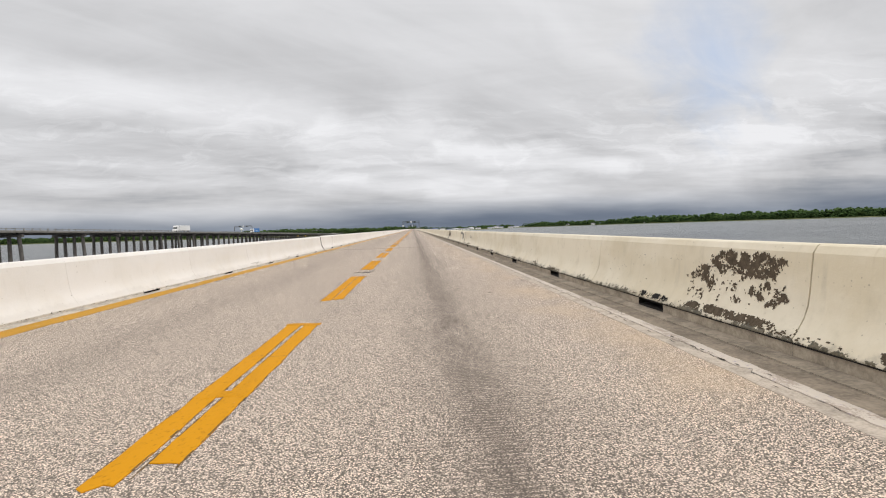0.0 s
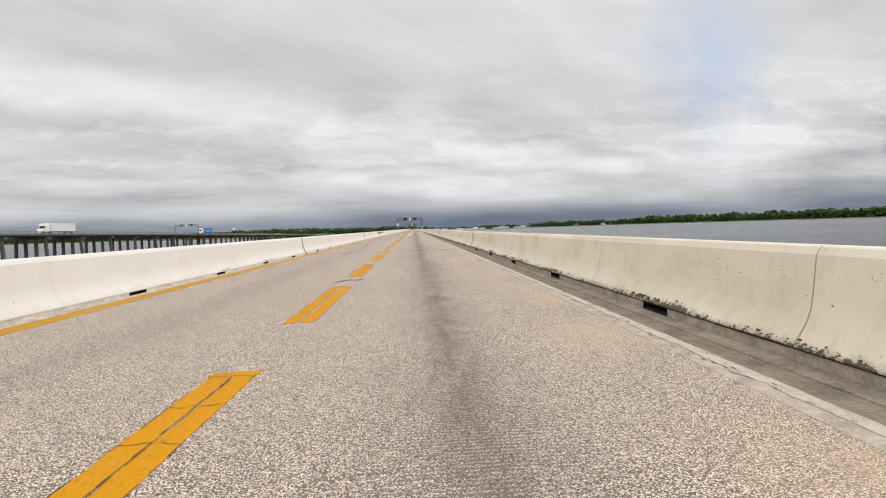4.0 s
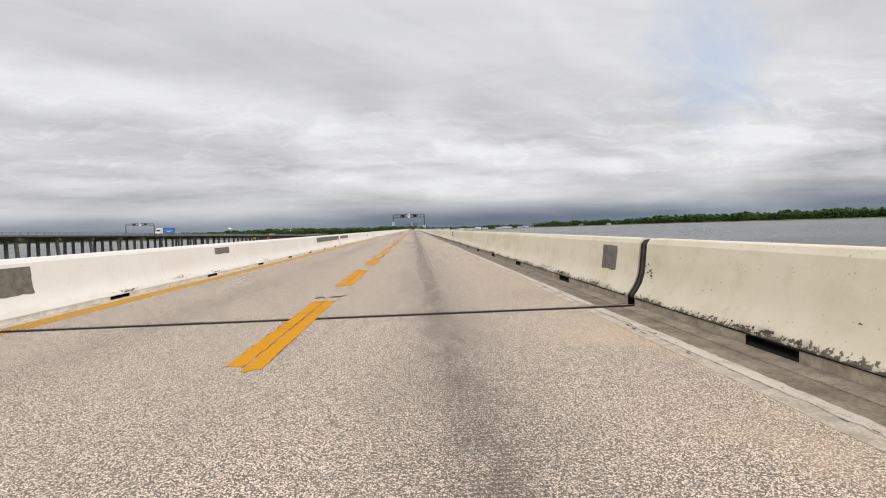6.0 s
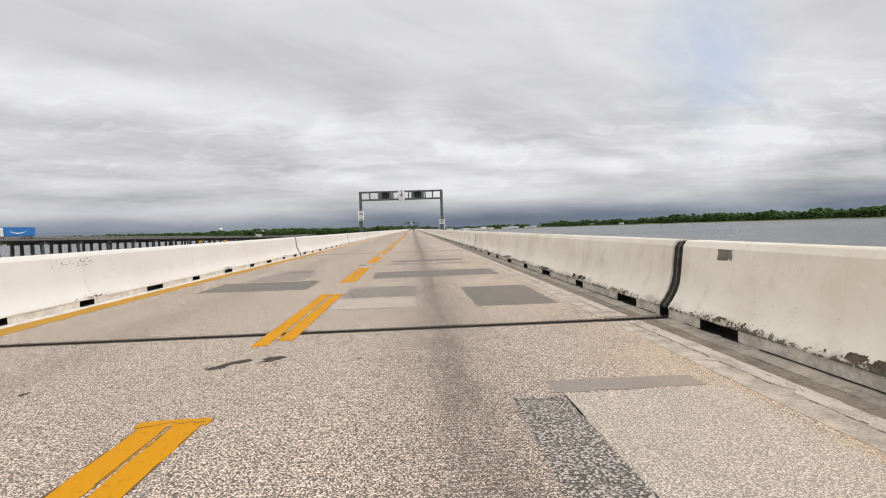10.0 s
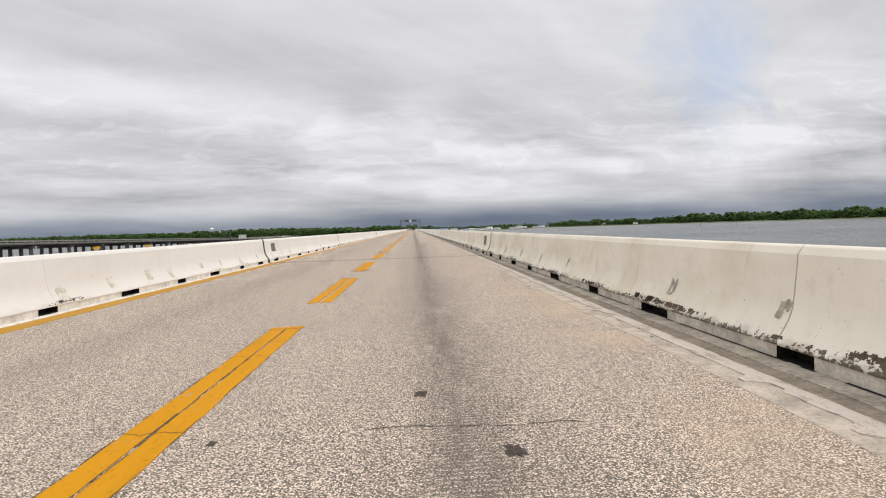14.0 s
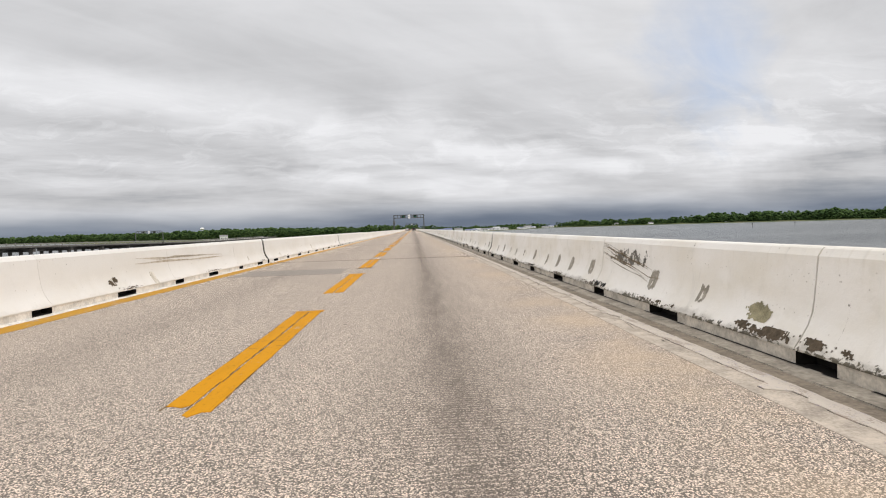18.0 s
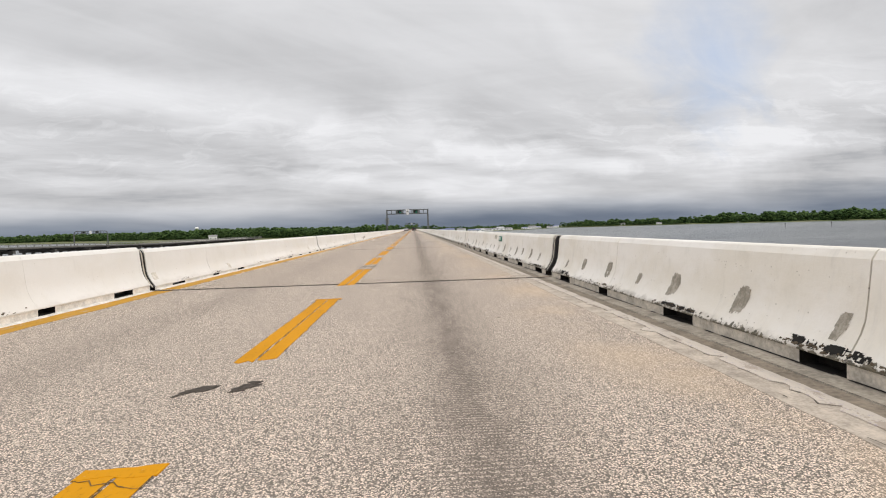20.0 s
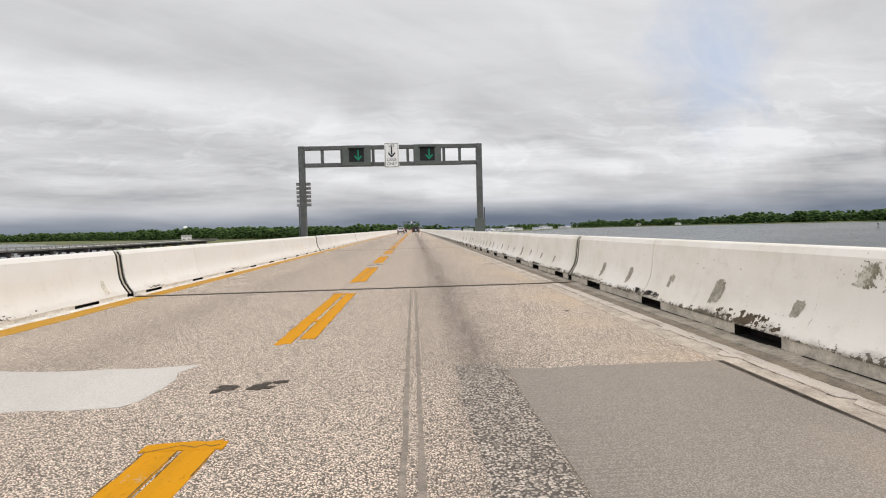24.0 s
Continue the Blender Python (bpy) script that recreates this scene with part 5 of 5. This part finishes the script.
ARROW_LAMP = arrow_mesh(0.62, LAMP, "lit_arrow")
ARROW_BLACK = arrow_mesh(0.62, BLACK)


XL, XR = -6.55, 3.68


def gantry(y, xl, xr, z0, low, high, signs, label, lit=True, bend=0.0):
    """A goal-post sign gantry with an open beam, two lane signals and a sign between them."""
    th = thing("sign_gantry", pose(0, y, 0), label, "sign gantry", "sign gantries over the bridges")
    r = 0.17
    for x in (xl, xr):
        post = part("post", box(x - r, x + r, -r, r, z0, high + 0.1 - bend, 0.03), GALV, th)
        if bend:
            bm, s, pts = bmesh.new(), (1 if x < xr else -1), []
            for i in range(6):
                a = math.pi / 2 * i / 5
                pts.append((x + s * bend * (1 - math.cos(a)), 0, high - bend + bend * math.sin(a)))
            for p, q in zip(pts, pts[1:]):
                tube(p, q, 0.16, 0.16, 8, bm)
            part("corner_bend", bm, GALV, post)
        part("foot_plate", box(x - 0.32, x + 0.32, -0.32, 0.32, z0 - 0.06, z0, 0.01), GALV, post)
        part("bracket", box(x - 0.45, x + 0.45, -0.4, 0.4, z0 - 0.9, z0 - 0.06, 0.03), PIER, post)
    for z in (low + 0.11, high - 0.02):
        inset = r + (bend if z > low + 0.2 else 0)
        part("chord", box(xl + inset, xr - inset, -0.13, 0.13, z - 0.11, z + 0.11, 0.015), GALV, th)
    w = xr - xl
    for f in (0.115, 0.225, 0.40, 0.595, 0.80, 0.89):
        part("strut", box(xl + w * f - 0.08, xl + w * f + 0.08, -0.09, 0.09, low + 0.221, high - 0.131), GALV, th)
    if signs:
        for f in (0.31, 0.705):
            sg = part("lane_signal", box(xl + w * f - 0.80, xl + w * f + 0.80, -0.42, -0.14, low, high + 0.06, 0.03), SIGNAL_GREY, th, "grey lane signal box")
            part("signal_face", box(xl + w * f - 0.42, xl + w * f + 0.42, -0.44, -0.415, low + 0.22, high - 0.16), BLACK, sg, "black lamp panel")
            if lit:
                part("lit_arrow", ARROW_LAMP, LAMP, sg, "green lit arrow", at=pose(xl + w * f + 0.1, -0.442, (low + high) / 2 + 0.03))
            part("visor", box(xl + w * f - 0.46, xl + w * f + 0.46, -0.62, -0.40, high - 0.14, high - 0.11), BLACK, sg)
        x = xl + w * 0.505
        pl = part("lane_sign", box(x - 0.42, x + 0.42, -0.24, -0.21, low - 0.12, high + 0.2, 0.01), SIGN_WHITE, th, "white lane sign with black arrow")
        part("sign_border", box(x - 0.38, x + 0.38, -0.242, -0.239, low - 0.09, high + 0.17), BLACK, pl)
        part("sign_face", box(x - 0.355, x + 0.355, -0.246, -0.242, low - 0.065, high + 0.145), SIGN_WHITE, pl)
        part("arrow", ARROW_BLACK, BLACK, pl, at=pose(x, -0.248, (low + high) / 2 + 0.2))
        lettering("USE", 0.2, BLACK, pl, pose(x, -0.249, high + 0.02, 90))
        lettering("LANE", 0.22, BLACK, pl, pose(x, -0.249, low + 0.32, 90))
        lettering("ONLY", 0.22, BLACK, pl, pose(x, -0.249, low + 0.09, 90))
    return th


for i, y in enumerate((339.3, 663.7, 988.5)):
    g1 = gantry(y, XL, XR, 0.35, 4.82, 5.92, True, "grey steel goal-post gantry with two lane signals", lit=i != 0)
    for x, z, n in ((XL, 2.9, 6), (XR, 1.5, 4)) if i in (0, 1) else ():
        rack = part("sign_back_rail", box(x - 0.03, x + 0.03, 0.172, 0.22, z - 0.2, z + 1.4), GALV, g1)
        if i == 0:
            for j in range(2):
                sg = part("post_sign", box(x - 0.36, x + 0.36, -0.20, -0.175, z - 0.5 + 0.62 * j, z + 0.08 + 0.62 * j, 0.01), SIGN_WHITE, g1, "small white post sign")
                for q in range(3):
                    part("text_bar", box(x - 0.24, x + 0.24, -0.204, -0.2, z - 0.4 + 0.16 * q + 0.62 * j, z - 0.33 + 0.16 * q + 0.62 * j), BLACK, sg)
        elif x == XL:
            for j in range(n):
                part("louvre", box(x - 0.42, x + 0.42, 0.225, 0.25, z - 0.3 + 0.24 * j, z - 0.12 + 0.24 * j, 0.01), SIGN_BACK, g1)
    cab = part("control_box", box(XR - 0.34, XR + 0.22, -0.42, -0.172, 0.75, 1.65, 0.02), SIGNAL_GREY, g1, "grey control box")
    part("conduit", tube((XR + 0.24, -0.12, 0.3), (XR + 0.24, -0.12, 2.3), 0.035, sides=8), GALV, g1)
    part("conduit", tube((XL - 0.22, -0.12, 0.3), (XL - 0.22, -0.12, 2.6), 0.035, sides=8), GALV, g1)

# ---------- the old bridge beside ours ----------
OLD_X, OLD_W = -136.5, 12.5          # middle and width of its deck


def old_z(y):
    """Its deck falls gently towards the shore."""
    return 3.1 - (0.0095 if y < 356 else 0.0124) * (min(y, 820) - 356)


old = thing("old_bridge", pose(OLD_X, 0, 0), "old grey concrete trestle bridge on battered piles", "bridge")
ys = [-53 + 34 * i for i in range(9)] + [243.7 + 20.3 * i for i in range(38)]
for y0, y1 in zip(ys, ys[1:]):
    z0, z1 = old_z(y0), old_z(y1)
    bm = bmesh.new()
    def span_box(x0, x1, a, b, lo, hi):
        vs = [bm.verts.new((x, y, z + h)) for x in (x0, x1) for y, z in ((a, z0), (b, z1)) for h in (lo, hi)]
        for q in ((0, 1, 3, 2), (4, 6, 7, 5), (0, 4, 5, 1), (2, 3, 7, 6), (0, 2, 6, 4), (1, 5, 7, 3)):
            bm.faces.new([vs[i] for i in q])
        bmesh.ops.recalc_face_normals(bm, faces=bm.faces)
    span_box(-OLD_W / 2, OLD_W / 2, y0, y1, -0.45, 0.0)
    deck = part("deck_span", bm, FASCIA, old)
    bm = bmesh.new()
    for x in (-4.2, -1.4, 1.4, 4.2):
        span_box(x - 0.25, x + 0.25, y0 + 0.3, y1 - 0.3, -0.95, -0.46)
    part("girder", bm, PIER, deck)
    bm = bmesh.new()
    span_box(-OLD_W / 2 + 0.3, OLD_W / 2 - 0.3, y0, y1, 0.003, 0.03)
    part("road_surface", bm, BASE_L, deck)
    for x in (-OLD_W / 2 + 0.15, OLD_W / 2 - 0.15):
        bm = bmesh.new()
        span_box(x - 0.13, x + 0.13, y0, y1, 0.80, 1.0)
        part("handrail", bm, RAIL, deck)
        bm = bmesh.new()
        span_box(x - 0.1, x + 0.1, y0, y1, 0.002, 0.22)
        part("kerb", bm, RAIL, deck)
postm = mesh_of(box(-0.12, 0.12, -0.18, 0.18, 0.22, 1.12, 0.02), "rail_post", RAIL)
bent_cap = mesh_of(box(-OLD_W / 2 - 0.1, OLD_W / 2 + 0.1, -0.55, 0.55, -1.9, -0.96, 0.05), "bent_cap", PIER)
PILES = [(x, mesh_of(tube((lean, turn, SEA - 8), (0, 0, -1.6), 0.62, 0.60, 12), "pier_column", PIER)) for x, lean, turn in ((-5.0, -0.5, 0.0), (-1.8, -0.1, 0.25), (1.8, 0.2, -0.25), (5.0, 1.0, 0.15))]
for y in ys[1:-1]:
    z = old_z(y)
    cap = part("bent_cap", bent_cap, PIER, old, at=pose(0, y, z))
    for x, me in PILES:
        part("pier_column", me, PIER, cap, at=pose(x, 0, 0))
y = 30.0
while y < 900:
    part("rail_post", postm, RAIL, old, at=pose(OLD_W / 2 - 0.15, y, old_z(y)))
    y += 3.9
for y in (436.0, 763.0):
    z = old_z(y)
    gantry(y, OLD_X - 6.9, OLD_X + 6.9, z + 0.2, z + 5.0, z + 6.1, True, "grey steel gantry with rounded corners over the old bridge", lit=False, bend=1.3)


def work_platform(y):
    """A small yellow work platform hung from a bent of the old bridge."""
    th = thing("work_platform", pose(OLD_X + OLD_W / 2 + 0.7, y, old_z(y) - 3.0), "yellow work platform hung under the old bridge", "platform", "work platforms under the old bridge")
    part("deck", box(-0.6, 0.6, -1.5, 1.5, 0, 0.12, 0.02), YELLOW_STEEL, th)
    for x in (-0.58, 0.58):
        part("side_panel", box(x - 0.03, x + 0.03, -1.5, 1.5, 0.121, 1.1), YELLOW_STEEL, th)
    for s in (-1, 1):
        part("hanger", tube((-0.4, s * 1.4, 0.1), (-0.4, s * 1.4, 3.0), 0.04, sides=6), STEEL_DARK, th)


for y in (603.0, 645.0, 921.0, 940.0):
    work_platform(y)


# ---------- vehicles ----------
def wheel_mesh(r, w):
    bm = bmesh.new()
    tube((-w / 2, 0, 0), (w / 2, 0, 0), r, r, 20, bm)
    bmesh.ops.bevel(bm, geom=[e for e in bm.edges if len(e.link_faces) == 2 and max(len(f.verts) for f in e.link_faces) > 8], offset=0.03, segments=2, affect="EDGES")
    return mesh_of(bm, "tyre", TYRE)


TYRE_ME, RIM_ME = wheel_mesh(0.35, 0.24), mesh_of(tube((-0.125, 0, 0), (0.125, 0, 0), 0.21, 0.21, 14), "rim", RIM)


def car(at, paint, label, category, w=1.86, length=4.6, h=1.65, pickup=False):
    """Seen from behind: body, cabin, glass, lamps, bumper, wheels. The tail is at y = 0."""
    th = thing(category.replace(" ", "_"), at, label, category, "cars ahead on the bridge")
    side = [(0.0, 0.42), (0.0, 0.95), (0.10, 1.02), (length * 0.70, 0.98), (length * 0.97, 0.82), (length, 0.62), (length - 0.05, 0.32), (0.08, 0.30)]
    def lengthwise(outline, x0, x1, tuck=0.0):
        bm = bmesh.new()
        a = [bm.verts.new((x0 + tuck * max(0, z - 1.0), y, z)) for y, z in outline]
        b = [bm.verts.new((x1 - tuck * max(0, z - 1.0), y, z)) for y, z in outline]
        bm.faces.new(a)
        bm.faces.new(b[::-1])
        for i in range(len(a)):
            j = (i + 1) % len(a)
            bm.faces.new((a[j], a[i], b[i], b[j]))
        bmesh.ops.recalc_face_normals(bm, faces=bm.faces)
        bmesh.ops.bevel(bm, geom=bm.edges[:], offset=0.045, segments=2, affect="EDGES")
        return bm
    body = part("body", lengthwise(side, -w / 2, w / 2), paint, th, smooth=False)
    y0 = 1.9 if pickup else 0.10
    part("cabin", lengthwise([(y0, 0.98), (y0 + 0.28, h), (length * 0.58, h), (length * 0.74, 0.97)], -w / 2 + 0.06, w / 2 - 0.06, 0.22), paint, th)
    part("rear_window", box(-w / 2 + 0.26, w / 2 - 0.26, y0 + 0.05, y0 + 0.09, 1.08, h - 0.14), GLASS, th, "dark rear glass").matrix_basis = pose(0, -0.02, 0)
    for s in (-1, 1):
        part("side_window", box(s * (w / 2 - 0.085) - 0.02, s * (w / 2 - 0.085) + 0.02, y0 + 0.45, length * 0.60, 1.10, h - 0.2), GLASS, th)
        part("tail_lamp", box(s * (w / 2 - 0.17) - 0.13, s * (w / 2 - 0.17) + 0.13, -0.02, 0.10, 0.72, 1.0, 0.02), TAIL, th, "red tail lamp")
        part("mirror", box(s * (w / 2 + 0.09) - 0.09, s * (w / 2 + 0.09) + 0.09, length * 0.62, length * 0.62 + 0.08, 1.0, 1.16, 0.02), paint, th)
        for y in (0.85, length - 0.95):
            wh = part("wheel", TYRE_ME, TYRE, th, at=pose(s * (w / 2 - 0.13), y, 0.35))
            part("rim", RIM_ME, RIM, wh)
    part("bumper", box(-w / 2 + 0.03, w / 2 - 0.03, -0.09, 0.06, 0.36, 0.60, 0.03), BLACK, body)
    part("number_plate", box(-0.16, 0.16, -0.015, 0.0, 0.70, 0.86), SIGN_WHITE, body)
    return th


P_DARK = plain("dark_car_paint", (0.03, 0.032, 0.036), 0.25, 0.2, vary=0.05, spec=0.5)
P_SILVER = plain("silver_car_paint", (0.55, 0.56, 0.57), 0.3, 0.4, vary=0.05, spec=0.5)
P_WHITE = plain("white_vehicle_paint", (0.78, 0.78, 0.77), 0.35, vary=0.04, spec=0.5)
P_BLUE = plain("blue_trailer_paint", (0.03, 0.19, 0.52), 0.4, vary=0.06, spec=0.4)
car(pose(0.35, 768, 0), P_DARK, "dark grey sport utility car driving ahead", "suv", h=1.75)
car(pose(-3.35, 763, 0), P_SILVER, "silver sedan driving ahead in the other lane", "car", h=1.48, w=1.8)
car(pose(-3.35, 812, 0), P_DARK, "dark car driving further ahead", "car", h=1.5, w=1.8)
car(pose(0.35, 860, 0), P_WHITE, "white car driving further ahead", "car", h=1.6)


def truck(at, box_paint, label, arc=False):
    """An articulated truck that comes the other way; its nose points to -y."""
    th = thing("truck", at, label, "truck", "trucks on the old bridge")
    part("trailer", box(-1.28, 1.28, 3.4, 17.4, 1.15, 4.05, 0.05), box_paint, th)
    part("chassis", box(-0.5, 0.5, 0.5, 17.2, 0.8, 1.14), BLACK, th)
    cab = part("cab", prism([(-1.2, 0.75), (1.2, 0.75), (1.2, 3.4), (0.9, 3.85), (-0.9, 3.85), (-1.2, 3.4)], 0.6, 2.9), P_WHITE, th, "white cab")
    part("bonnet", box(-1.0, 1.0, -1.0, 0.598, 0.7, 1.9, 0.08), P_WHITE, cab)
    part("windscreen", box(-1.0, 1.0, 0.55, 0.595, 2.1, 3.0), GLASS, cab)
    for y in (-0.3, 2.0, 3.1, 14.6, 15.8):
        for x in (-1.1, 1.1):
            wh = part("wheel", TYRE_ME, TYRE, th, at=pose(x, y, 0.52) @ Matrix.Scale(1.48, 4))
            part("rim", RIM_ME, RIM, wh)
    if arc:
        bm = bmesh.new()
        top, low = [], []
        for i in range(13):
            t = -1 + i / 6
            top.append(bm.verts.new((1.286, 9.2 + 3.6 * t, 2.2 + 0.55 * t * t)))
            low.append(bm.verts.new((1.286, 9.2 + 3.6 * t, 1.85 + 0.75 * t * t)))
        for i in range(12):
            bm.faces.new((top[i], top[i + 1], low[i + 1], low[i]))
        part("stripe", bm, SIGN_WHITE, th, "white curved stripe")


truck(pose(OLD_X + 3.0, 306, old_z(306)), P_WHITE, "white articulated truck on the old bridge")
truck(pose(OLD_X + 3.0, 448, old_z(448)), P_BLUE, "blue trailer truck with white cab on the old bridge", True)
